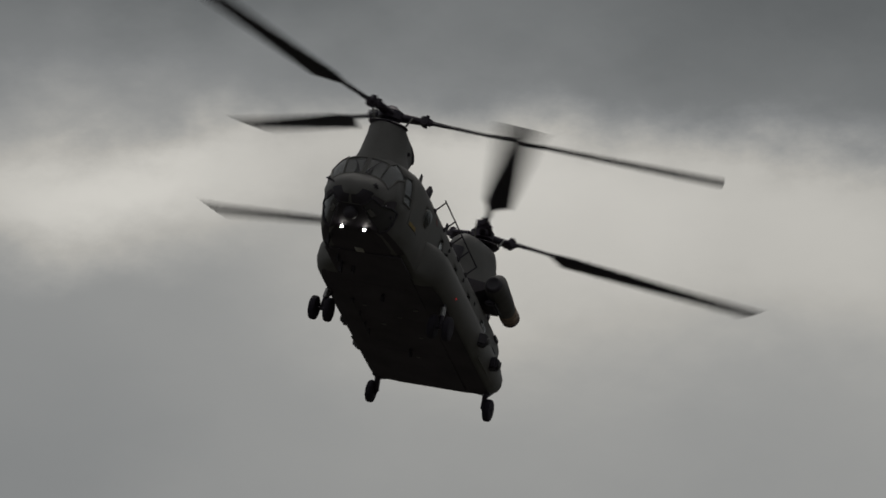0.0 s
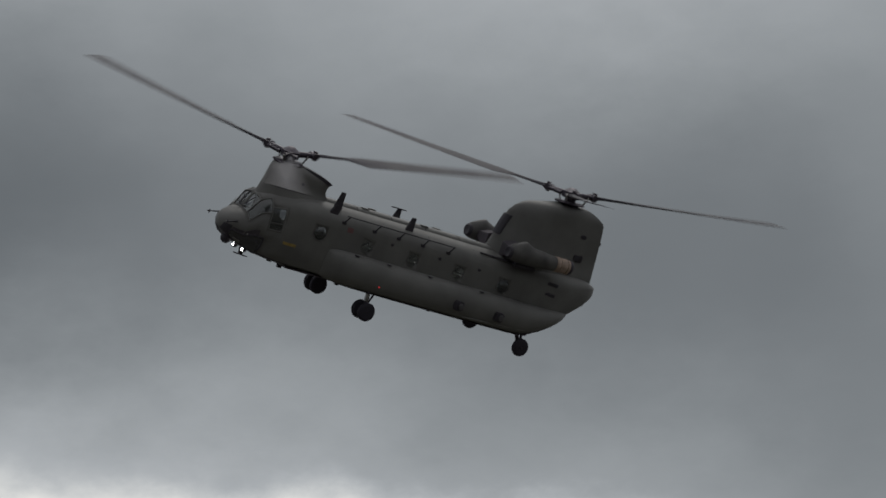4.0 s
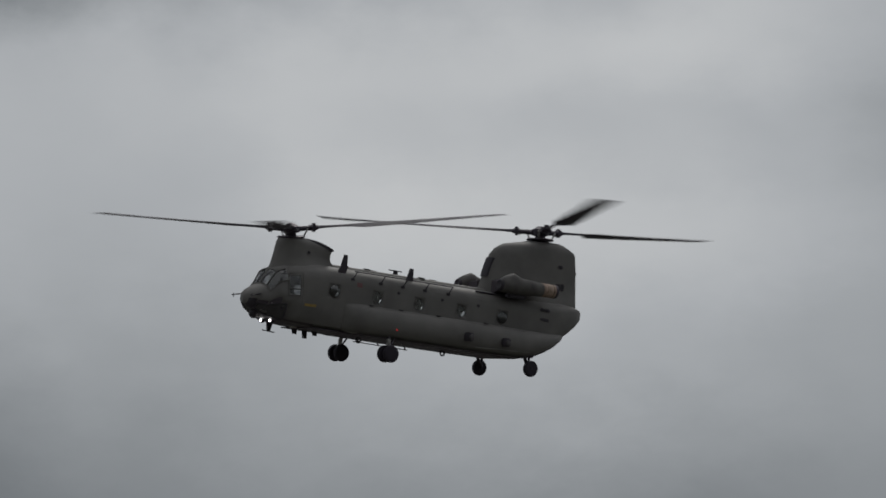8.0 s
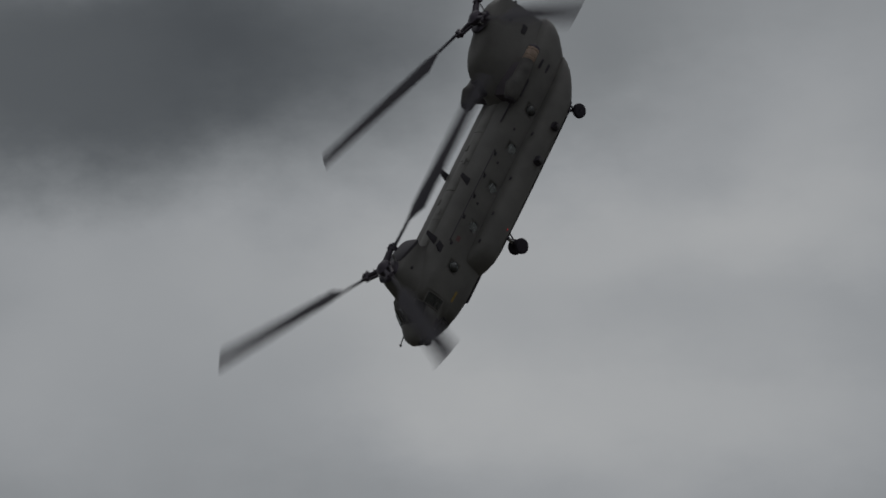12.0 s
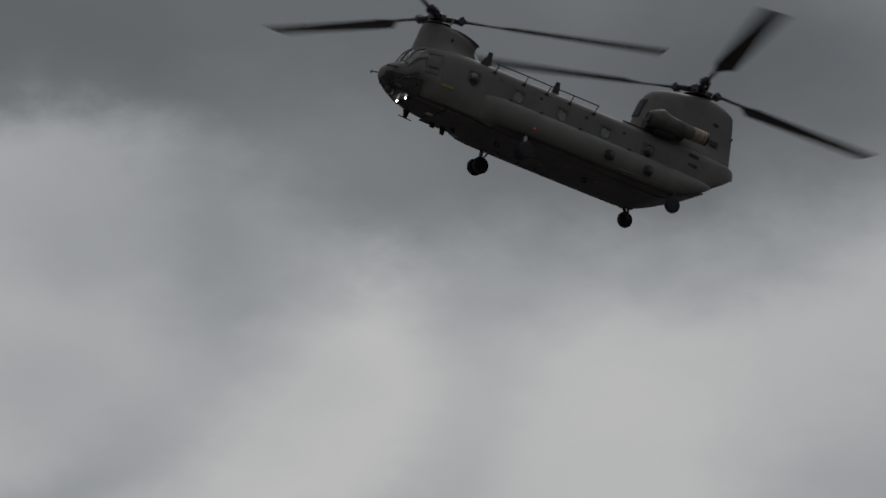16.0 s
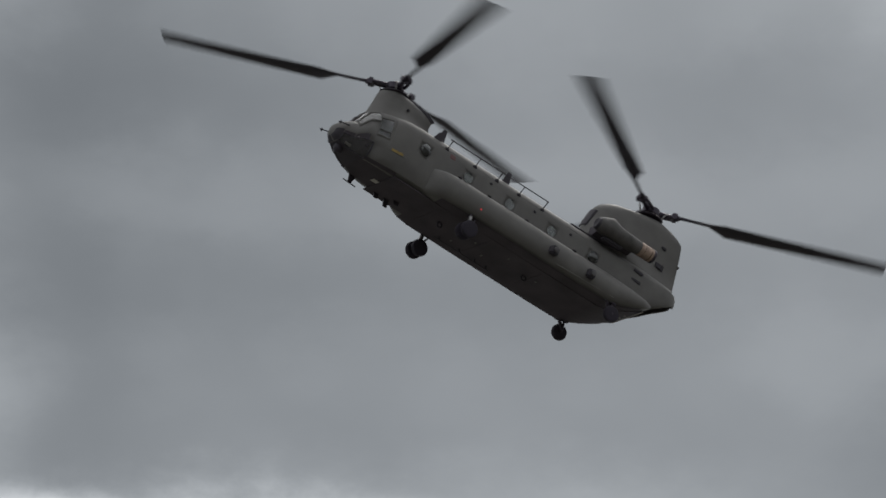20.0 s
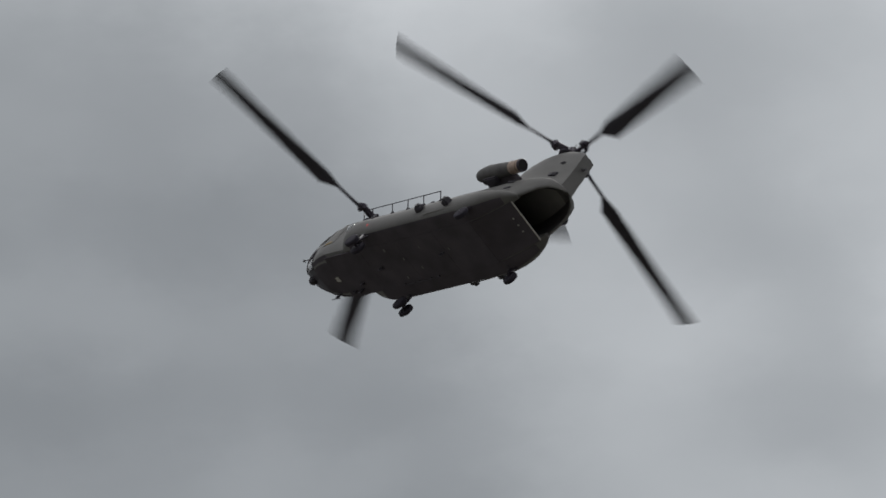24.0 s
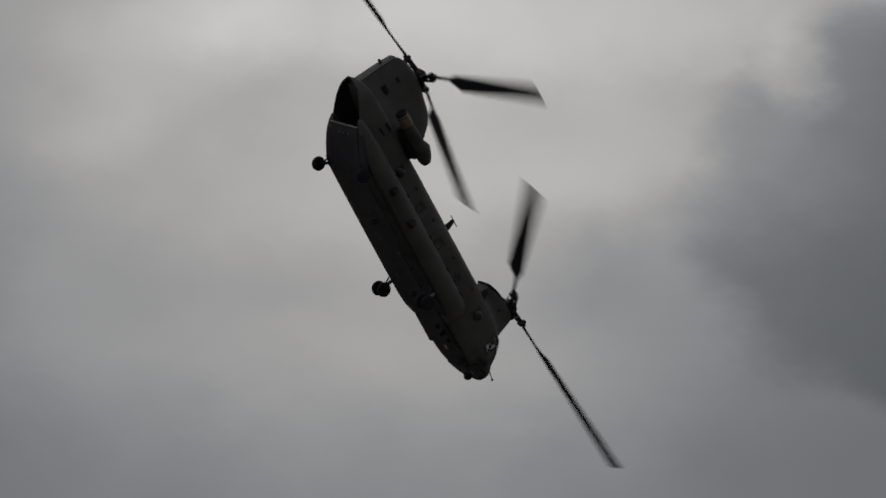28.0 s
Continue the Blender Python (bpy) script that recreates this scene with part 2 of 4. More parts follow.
cloud(2.22, 29.30, 1.75, 1.50, -0.38)
cloud(3.67, 29.30, 1.75, 1.50, -0.07)
cloud(8.02, 29.30, 1.75, 1.50, -0.06)
cloud(9.47, 29.30, 1.75, 1.50, 0.18)
cloud(10.92, 29.30, 1.75, 1.50, 0.29)
cloud(12.37, 29.30, 1.75, 1.50, 0.27)
cloud(13.82, 29.30, 1.75, 1.50, 0.59)
cloud(15.27, 29.30, 1.75, 1.50, 0.62)
cloud(16.72, 29.30, 1.75, 1.50, 0.75)
cloud(-11.55, 30.75, 1.75, 1.50, -0.69)
cloud(-10.10, 30.75, 1.75, 1.50, -0.57)
cloud(-8.65, 30.75, 1.75, 1.50, -0.51)
cloud(-7.20, 30.75, 1.75, 1.50, -0.50)
cloud(-5.75, 30.75, 1.75, 1.50, -0.43)
cloud(-4.30, 30.75, 1.75, 1.50, -0.43)
cloud(-2.85, 30.75, 1.75, 1.50, -0.50)
cloud(-1.40, 30.75, 1.75, 1.50, -0.43)
cloud(1.50, 30.75, 1.75, 1.50, -0.31)
cloud(2.95, 30.75, 1.75, 1.50, -0.20)
cloud(4.40, 30.75, 1.75, 1.50, 0.06)
cloud(5.85, 30.75, 1.75, 1.50, 0.03)
cloud(7.30, 30.75, 1.75, 1.50, 0.05)
cloud(8.75, 30.75, 1.75, 1.50, -0.04)
cloud(10.20, 30.75, 1.75, 1.50, 0.28)
cloud(11.65, 30.75, 1.75, 1.50, 0.45)
cloud(13.10, 30.75, 1.75, 1.50, 0.55)
cloud(14.55, 30.75, 1.75, 1.50, 0.47)
cloud(16.00, 30.75, 1.75, 1.50, 0.51)
cloud(17.45, 30.75, 1.75, 1.50, 0.72)
cloud(-10.83, 32.20, 1.75, 1.50, -0.86)
cloud(-9.38, 32.20, 1.75, 1.50, -0.73)
cloud(-7.93, 32.20, 1.75, 1.50, -0.59)
cloud(-6.48, 32.20, 1.75, 1.50, -0.48)
cloud(-5.03, 32.20, 1.75, 1.50, -0.41)
cloud(-3.58, 32.20, 1.75, 1.50, -0.61)
cloud(-2.13, 32.20, 1.75, 1.50, -0.32)
cloud(-0.68, 32.20, 1.75, 1.50, -0.19)
cloud(0.77, 32.20, 1.75, 1.50, -0.33)
cloud(2.22, 32.20, 1.75, 1.50, -0.22)
cloud(3.67, 32.20, 1.75, 1.50, -0.10)
cloud(5.12, 32.20, 1.75, 1.50, -0.09)
cloud(6.57, 32.20, 1.75, 1.50, -0.05)
cloud(10.92, 32.20, 1.75, 1.50, 0.17)
cloud(12.37, 32.20, 1.75, 1.50, 0.28)
cloud(13.82, 32.20, 1.75, 1.50, 0.46)
cloud(15.27, 32.20, 1.75, 1.50, 0.48)
cloud(16.72, 32.20, 1.75, 1.50, 0.57)
cloud(-10.10, 33.65, 1.75, 1.50, -0.27)
cloud(-8.65, 33.65, 1.75, 1.50, -0.17)
cloud(-7.20, 33.65, 1.75, 1.50, -0.30)
cloud(-5.75, 33.65, 1.75, 1.50, -0.29)
cloud(-4.30, 33.65, 1.75, 1.50, -0.26)
cloud(-2.85, 33.65, 1.75, 1.50, -0.06)
cloud(-1.40, 33.65, 1.75, 1.50, 0.03)
cloud(0.05, 33.65, 1.75, 1.50, -0.22)
cloud(1.50, 33.65, 1.75, 1.50, -0.29)
cloud(2.95, 33.65, 1.75, 1.50, -0.16)
cloud(4.40, 33.65, 1.75, 1.50, -0.06)
cloud(5.85, 33.65, 1.75, 1.50, -0.05)
cloud(10.20, 33.65, 1.75, 1.50, 0.04)
cloud(11.65, 33.65, 1.75, 1.50, 0.08)
cloud(4.73, 17.53, 9.63, 3.83, -0.27, 0.82, 1.08)
cloud(0.58, 12.08, 8.80, 2.30, 0.96, 0.80, 1.10)
cloud(-9.85, 25.95, 5.84, 2.42, 0.60, 0.80, 1.04)
cloud(-9.24, 26.57, 2.67, 1.91, 0.52, 0.75, 1.10)
cloud(-1.80, 24.52, 5.78, 3.06, 0.54, 0.80, 1.08)
cloud(21.20, 25.55, 3.15, 1.95, -0.52, 0.84, 1.05)
cloud(12.40, 27.74, 2.27, 2.01, 0.37, 0.75, 1.08)
cloud(-3.08, 13.85, 2.07, 0.91, 0.81)
cloud(3.07, 13.29, 2.06, 1.05, 0.18)
cloud(-0.99, 14.31, 1.14, 0.43, 0.06)
cloud(-1.50, 22.76, 3.11, 1.24, -2.16)
cloud(10.30, 29.90, 1.15, 1.40, -0.25, 0.60, 1.08)
cloud(11.96, 28.71, 0.98, 0.81, 0.09)
cloud(11.15, 28.80, 0.62, 0.55, 0.50)
cloud(9.28, 28.09, 1.30, 0.72, -0.24)
cloud(15.53, 30.79, 1.28, 0.67, 0.64)
cloud(16.51, 30.05, 1.11, 0.77, 0.31)
cloud(18.88, 24.96, 0.90, 1.24, 0.08)
cloud(19.30, 26.66, 0.48, 0.45, 0.55)
cloud(17.19, 24.84, 0.69, 0.62, -0.14)
bright = wmath("POWER", 2.0, STOPS[0])
tone = WN.new("ShaderNodeValToRGB")
tone.color_ramp.elements[0].color, tone.color_ramp.elements[1].color = (0.316, 0.338, 0.347, 1), (0.346, 0.340, 0.324, 1)
tone.color_ramp.elements[0].position, tone.color_ramp.elements[1].position = 0.12, 0.85
tone.color_ramp.elements.new(0.45).color = (0.328, 0.340, 0.349, 1)
WL.new(wmath("MULTIPLY", bright, 0.4), tone.inputs["Fac"])
grey = WN.new("ShaderNodeVectorMath")
grey.operation = "SCALE"
WL.new(tone.outputs["Color"], grey.inputs[0])
WL.new(bright, grey.inputs["Scale"])
blue = WN.new("ShaderNodeTexSky")
blue.sky_type, blue.sun_disc = "NISHITA", False
blue.sun_elevation, blue.sun_rotation = radians(60), radians(20)
veil = WN.new("ShaderNodeMix")
veil.data_type = "RGBA"
veil.inputs["Factor"].default_value = 0.004
WL.new(grey.outputs[0], veil.inputs["A"])
WL.new(blue.outputs[0], veil.inputs["B"])
back = WN.new("ShaderNodeBackground")
WL.new(veil.outputs["Result"], back.inputs["Color"])
back.inputs["Strength"].default_value = 1.0
outw = WN.new("ShaderNodeOutputWorld")
WL.new(back.outputs[0], outw.inputs["Surface"])

sun = new("sun", bpy.data.lights.new("sun", "SUN"))
sun.data.energy, sun.data.angle, sun.data.color = 0.5, radians(15), (1.0, 0.97, 0.92)
sun.matrix_basis = look((0, 0, 300), (math.sin(radians(200)) * 300, math.cos(radians(200)) * 300, 300 - 300 * math.tan(radians(60))))

# ---------------------------------------------------------------- materials
def node_mat(name, base, rough=0.6, metal=0.0, grain=3.0, vary=0.25, bump=0.15, fine=60.0, spec=0.5):
    """Painted or worn surface: two scales of colour change, a fine relief."""
    m = bpy.data.materials.new(name)
    m.use_nodes = True
    n, l = m.node_tree.nodes, m.node_tree.links
    b = n["Principled BSDF"]
    b.inputs["Roughness"].default_value = rough
    b.inputs["Metallic"].default_value = metal
    b.inputs["Specular IOR Level"].default_value = spec
    tc = n.new("ShaderNodeTexCoord")
    big = n.new("ShaderNodeTexNoise")
    big.inputs["Scale"].default_value, big.inputs["Detail"].default_value = grain, 5
    small = n.new("ShaderNodeTexNoise")
    small.inputs["Scale"].default_value, small.inputs["Detail"].default_value = fine, 3
    l.new(tc.outputs["Object"], big.inputs["Vector"])
    l.new(tc.outputs["Object"], small.inputs["Vector"])
    mix = n.new("ShaderNodeMath")
    mix.operation = "MULTIPLY_ADD"
    mix.inputs[1].default_value = 0.35
    l.new(small.outputs["Fac"], mix.inputs[0])
    l.new(big.outputs["Fac"], mix.inputs[2])
    ramp = n.new("ShaderNodeValToRGB")
    ramp.color_ramp.elements[0].position, ramp.color_ramp.elements[1].position = 0.42, 0.95
    ramp.color_ramp.elements[0].color = tuple(c * (1 - vary) for c in base) + (1,)
    ramp.color_ramp.elements[1].color = tuple(min(1, c * (1 + vary)) for c in base) + (1,)
    l.new(mix.outputs[0], ramp.inputs["Fac"])
    l.new(ramp.outputs["Color"], b.inputs["Base Color"])
    r = n.new("ShaderNodeMapRange")
    r.inputs["To Min"].default_value, r.inputs["To Max"].default_value = max(0.02, rough - 0.12), min(1, rough + 0.12)
    l.new(big.outputs["Fac"], r.inputs["Value"])
    l.new(r.outputs["Result"], b.inputs["Roughness"])
    bp = n.new("ShaderNodeBump")
    bp.inputs["Strength"].default_value, bp.inputs["Distance"].default_value = bump, 0.02
    l.new(mix.outputs[0], bp.inputs["Height"])
    l.new(bp.outputs["Normal"], b.inputs["Normal"])
    return m


def glow_mat(name, colour, power):
    m = bpy.data.materials.new(name)
    m.use_nodes = True
    b = m.node_tree.nodes["Principled BSDF"]
    b.inputs["Base Color"].default_value = (*colour, 1)
    b.inputs["Emission Color"].default_value = (*colour, 1)
    b.inputs["Emission Strength"].default_value = power
    return m


def glass_mat(name, tint, rough=0.03, clear=1.0):
    m = bpy.data.materials.new(name)
    m.use_nodes = True
    b = m.node_tree.nodes["Principled BSDF"]
    b.inputs["Base Color"].default_value = (*tint, 1)
    b.inputs["Roughness"].default_value = rough
    b.inputs["Transmission Weight"].default_value = clear
    b.inputs["IOR"].default_value = 1.6
    return m


DRAB = node_mat("drab_paint", (0.152, 0.146, 0.141), 0.55, spec=0.3, grain=0.9, vary=0.22, bump=0.12)
DRAB_PALE = node_mat("faded_drab_paint", (0.186, 0.180, 0.172), 0.55, spec=0.3, grain=1.5, vary=0.2)
SOOTED = node_mat("sooted_drab_paint", (0.108, 0.102, 0.100), 0.6, spec=0.3, grain=2.5, vary=0.35, bump=0.12)
# the drab made darker and purpler: shade of the undersides put into the colour
SHADED_DRAB = node_mat("shaded_drab_paint", (0.092, 0.081, 0.093), 0.75, spec=0.12, grain=0.8, vary=0.3)
BLACK = node_mat("black_paint", (0.040, 0.034, 0.045), 0.6, vary=0.2)
BLADE = node_mat("blade_paint", (0.042, 0.037, 0.049), 0.7, grain=1.2, vary=0.25)
HUBM = node_mat("hub_steel", (0.060, 0.050, 0.066), 0.45, 0.5, grain=8, vary=0.35)
RUBBER = node_mat("rubber", (0.027, 0.022, 0.034), 0.85, grain=6, vary=0.25)
RIM = node_mat("rim_paint", (0.09, 0.085, 0.09), 0.5, grain=8, vary=0.25)
STEEL = node_mat("oleo_steel", (0.32, 0.31, 0.31), 0.3, 0.8, grain=10, vary=0.2)
EXHAUST = node_mat("heat_tanned_metal", (0.38, 0.28, 0.225), 0.55, 0.2, grain=7, vary=0.35)
EXHAUST_DARK = node_mat("browned_metal", (0.16, 0.11, 0.08), 0.6, 0.35, grain=7, vary=0.3)
SOOT = node_mat("sooty_metal", (0.012, 0.010, 0.010), 0.9, grain=5, vary=0.3)
INTERIOR = node_mat("cabin_lining", (0.095, 0.088, 0.094), 0.9, grain=2, vary=0.2)
YELLOW = node_mat("faded_yellow", (0.30, 0.21, 0.06), 0.6, grain=9, vary=0.3)
PINK = node_mat("faded_red", (0.16, 0.075, 0.075), 0.6, grain=9, vary=0.2)
PALE = node_mat("pale_marking", (0.52, 0.50, 0.46), 0.6, grain=9, vary=0.25)
ALU = node_mat("bare_alloy", (0.42, 0.41, 0.40), 0.4, 0.4, grain=9, vary=0.2)
GLASS = glass_mat("clear_pane", (0.90, 0.93, 0.92), 0.02, 0.95)
SCREEN = glass_mat("tinted_windscreen", (0.46, 0.47, 0.48), 0.04, 0.95)
BUBBLE = glass_mat("bubble_pane", (0.40, 0.41, 0.42), 0.05, 0.95)
LAMP = glow_mat("landing_light_lens", (1.0, 0.98, 0.95), 30.0)
# dark chin glass, tinted further and cut large to carry the lower nose's shade
SHADED_PANE = glass_mat("shaded_chin_pane", (0.10, 0.095, 0.105), 0.12, 0.45)
RED = glow_mat("red_light_lens", (1.0, 0.05, 0.06), 0.35)
GRASS = node_mat("airfield_grass", (0.085, 0.082, 0.068), 0.95, grain=0.02, vary=0.35, bump=0.4, fine=1.5)


# ---------------------------------------------------------------- mesh helpers
def part(name, bm, material, parent, label="", smooth=True, solid=0.0, inside=None):
    bmesh.ops.recalc_face_normals(bm, faces=bm.faces[:])
    me = bpy.data.meshes.new(name)
    bm.to_mesh(me)
    bm.free()
    me.materials.append(material)
    if smooth:
        me.polygons.foreach_set("use_smooth", [True] * len(me.polygons))
        me.set_sharp_from_angle(angle=radians(38))
    ob = new(name, me)
    ob.parent = parent
    if label:
        tagged(ob, label=label)
    if solid:
        s = ob.modifiers.new("thickness", "SOLIDIFY")
        s.thickness, s.offset, s.material_offset = solid, -1, 1
        me.materials.append(inside or material)
    return ob


def loft(bm, rings, close=True, caps=True, holes=()):
    """Skin over rings of equal length; holes: (ring, point) cells left out."""
    vs = [[bm.verts.new(p) for p in r] for r in rings]
    n = len(rings[0])
    for i in range(len(vs) - 1):
        for k in range(n if close else n - 1):
            if (i, k) in holes:
                continue
            q = (vs[i][k], vs[i][(k + 1) % n], vs[i + 1][(k + 1) % n], vs[i + 1][k])
            bm.faces.new(q)
    if caps and close:
        bm.faces.new(vs[0])
        bm.faces.new(vs[-1])
    return vs


def ring_at(c, axis, r, n=16, r2=None):
    """A circle (or ellipse) of n points round c, square to axis."""
    a = Vector(axis).normalized()
    u = a.cross(Vector((0, 0, 1)) if abs(a.z) < 0.9 else Vector((1, 0, 0))).normalized()
    v = a.cross(u)
    r2 = r if r2 is None else r2
    return [Vector(c) + u * (r * math.cos(2 * math.pi * j / n)) + v * (r2 * math.sin(2 * math.pi * j / n)) for j in range(n)]


def rod(bm, p0, p1, r0, r1=None, n=12):
    d = Vector(p1) - Vector(p0)
    loft(bm, [ring_at(p0, d, r0, n), ring_at(p1, d, r0 if r1 is None else r1, n)])
    return bm


def turned(bm, rows, axis="x", n=20, y=0.0, z=0.0):
    """Turned body: rows of (place along the axis, radius)."""
    a = {"x": Vector((1, 0, 0)), "y": Vector((0, 1, 0)), "z": Vector((0, 0, 1))}[axis]
    base = Vector((0, y, z)) if axis == "x" else Vector((y, 0, z)) if axis == "y" else Vector((y, z, 0))
    loft(bm, [ring_at(base + a * s, a, max(r, 0.004), n) for s, r in rows])
    return bm


def block(bm, c, size, bevel=0.02, turn=None):
    m = Matrix.Translation(c) @ (turn if turn is not None else Matrix.Identity(4)) @ Matrix.Diagonal((*size, 1))
    g = bmesh.ops.create_cube(bm, size=1, matrix=m)
    if bevel:
        es = list({e for v in g["verts"] for e in v.link_edges})
        bmesh.ops.bevel(bm, geom=es, offset=min(bevel, min(size) * 0.4), segments=2, affect="EDGES")
    return bm


def fin(bm, outline, y, half, lean=0.0):
    """Flat blade: outline in x, z, of that half thickness, thinner at its top."""
    zs = [p[1] for p in outline]
    lo, hi = min(zs), max(zs)
    def side(s):
        return [Vector((x, y + lean * (z - lo) + s * half * (1 - 0.6 * (z - lo) / max(hi - lo, 1e-6)), z)) for x, z in outline]
    loft(bm, [side(1), side(-1)])
    return bm


def dome(bm, c, r, rx, out, side, n=18):
    """Shallow bulge of radius r, rx along x, standing out in y."""
    rows = []
    for j in range(6):
        a = j / 5 * math.pi / 2
        rows.append([Vector((c[0] + rx * math.cos(a) * math.cos(t), c[1] + side * out * math.sin(a), c[2] + r * math.cos(a) * math.sin(t)))
                     for t in (2 * math.pi * q / n for q in range(n))] if j < 5 else None)
    loft(bm, rows[:5], caps=False)
    tip = bm.verts.new((c[0], c[1] + side * out, c[2]))
    bm.verts.ensure_lookup_table()
    last = list(bm.verts)[4 * n:5 * n]
    for q in range(n):
        bm.faces.new((last[q], last[(q + 1) % n], tip))
    return bm


# ---------------------------------------------------------------- ground
def build_ground():
    bm = bmesh.new()
    rings = [[Vector((r * math.cos(2 * math.pi * j / 64), r * math.sin(2 * math.pi * j / 64), 0)) for j in range(64)]
             for r in (6, 60, 400, 1500, 4300)]
    loft(bm, rings, caps=False)
    bm.faces.new([v for v in list(bm.verts)[:64]])
    g = part("ground", bm, GRASS, None, smooth=False)
    tagged(g, label="flat mown grass of a wide airfield", category="ground", kind="structure")


# ---------------------------------------------------------------- helicopter
# half section, bottom middle to top middle: share of half width, share of height
PROFILE = [(0, 0), (0.45, 0), (0.75, 0.008), (0.92, 0.05), (0.99, 0.14), (1, 0.30), (1, 0.465), (0.985, 0.73),
           (0.95, 0.81), (0.88, 0.88), (0.75, 0.935), (0.55, 0.975), (0.30, 0.995), (0.045, 1.0), (0, 1.0)]
HALF = len(PROFILE)
RING = 2 * (HALF - 1)
BAND = 6                         # the band of the section in which the cabin windows lie
WINDOWS = (4.17, 2.12, 0.13, -1.89, -3.88)
# stations of the hull: x, half width, bottom, top
NOSE = [(7.50, 0.06, 0.93, 1.08), (7.46, 0.24, 0.82, 1.19), (7.36, 0.46, 0.71, 1.31), (7.20, 0.63, 0.61, 1.43), (7.00, 0.78, 0.52, 1.54),
        (6.82, 0.88, 0.44, 1.64), (6.50, 1.01, 0.34, 2.25), (6.15, 1.11, 0.26, 2.45), (5.65, 1.19, 0.205, 2.57), (5.05, 1.25, 0.175, 2.65)]
TAIL = [(-4.6, 1.27, 0.175, 2.68), (-4.9, 1.27, 0.187, 2.68), (-5.25, 1.27, 0.28, 2.68), (-5.7, 1.26, 0.455, 2.68), (-6.3, 1.22, 0.735, 2.67), (-6.75, 1.17, 0.98, 2.66), (-7.05, 1.12, 1.20, 2.65), (-7.35, 1.05, 1.42, 2.63),
        (-7.7, 0.95, 1.69, 2.60), (-8.0, 0.77, 1.95, 2.53), (-8.2, 0.54, 2.08, 2.46), (-8.34, 0.32, 2.17, 2.38), (-8.42, 0.12, 2.24, 2.32)]
MID = []
for wx in WINDOWS:
    MID += [(wx + 0.33, 1.27, 0.17, 2.68), (wx - 0.33, 1.27, 0.17, 2.68)]
for ex in (3.1, 1.1, -0.9, -2.9):
    MID.append((ex, 1.27, 0.17, 2.68))
STATIONS = NOSE + sorted(MID, reverse=True) + TAIL


def section(st):
    x, w, lo, hi = st
    pinch = 0.42 * min(max((x - 5.4) / 1.8, 0), 1)          # the chin is narrower than the cockpit
    dome_in = 0.27 * min(max((x - 5.1) / 1.2, 0), 1)        # and the cockpit roof narrower still
    port = [Vector((x, w * a * (1 - pinch * max(0, 1 - b / 0.6) ** 1.5) * (1 - dome_in * max(0, (b - 0.62) / 0.38)), lo + (hi - lo) * b)) for a, b in PROFILE]
    return port + [Vector((p.x, -p.y, p.z)) for p in port[-2:0:-1]]


def skin(x, k, lift=0.0, side=1):
    """Place on the hull at station x and section step k (may be between steps), a little proud."""
    xs = [s[0] for s in STATIONS]
    i = max(j for j in range(len(xs)) if xs[j] >= x - 1e-6)
    i = min(i, len(xs) - 2)
    f = (xs[i] - x) / (xs[i] - xs[i + 1])
    a, b = section(STATIONS[i]), section(STATIONS[i + 1])
    def on(r, kk):
        q = int(min(max(kk, 0), HALF - 1.001))
        return r[q].lerp(r[q + 1], kk - q)
    p = on(a, k).lerp(on(b, k), f)
    du = on(a, min(k + 0.2, HALF - 1)) - on(a, max(k - 0.2, 0))
    dx = b[int(k)] - a[int(k)]
    nrm = du.cross(dx).normalized()
    if nrm.y * p.y + nrm.z * (p.z - 1.4) < 0:
        nrm = -nrm
    p = p + nrm * lift
    return Vector((p.x, p.y * side, p.z))


def mirror_k(k):
    return RING - 1 - k


def pane_cells():
    """Cells of the hull that are cockpit glazing: name, first and last station, first and last section step."""
    xs = [s[0] for s in STATIONS]
    at = lambda x: xs.index(x)
    return [("windscreen", at(6.82), at(6.50), 10, 13), ("corner_windscreen", at(6.82), at(6.15), 7, 10),
            ("side_window", at(6.15), at(5.65), 6.4, 8), ("lower_side_window", at(6.15), at(5.65), 6, 6.4), ("chin_window", at(7.2), at(6.15), 2, 5)]


def hull_patch(x0, x1, k0, k1, lift, side, nx=3, nk=3, deep=0.012):
    """A thin piece that follows the hull."""
    bm = bmesh.new()
    grids = []
    for l in (lift, lift - deep):
        g = [[bm.verts.new(skin(x0 + (x1 - x0) * i / nx, k0 + (k1 - k0) * j / nk, l, side)) for j in range(nk + 1)] for i in range(nx + 1)]
        for i in range(nx):
            for j in range(nk):
                bm.faces.new((g[i][j], g[i][j + 1], g[i + 1][j + 1], g[i + 1][j]))
        grids.append(g)
    def rim(g):
        return [g[i][0] for i in range(nx + 1)] + [g[nx][j] for j in range(1, nk + 1)] + [g[i][nk] for i in range(nx - 1, -1, -1)] + [g[0][j] for j in range(nk - 1, 0, -1)]
    a, b = rim(grids[0]), rim(grids[1])
    for q in range(len(a)):
        r = (q + 1) % len(a)
        bm.faces.new((a[q], a[r], b[r], b[q]))
    return bm


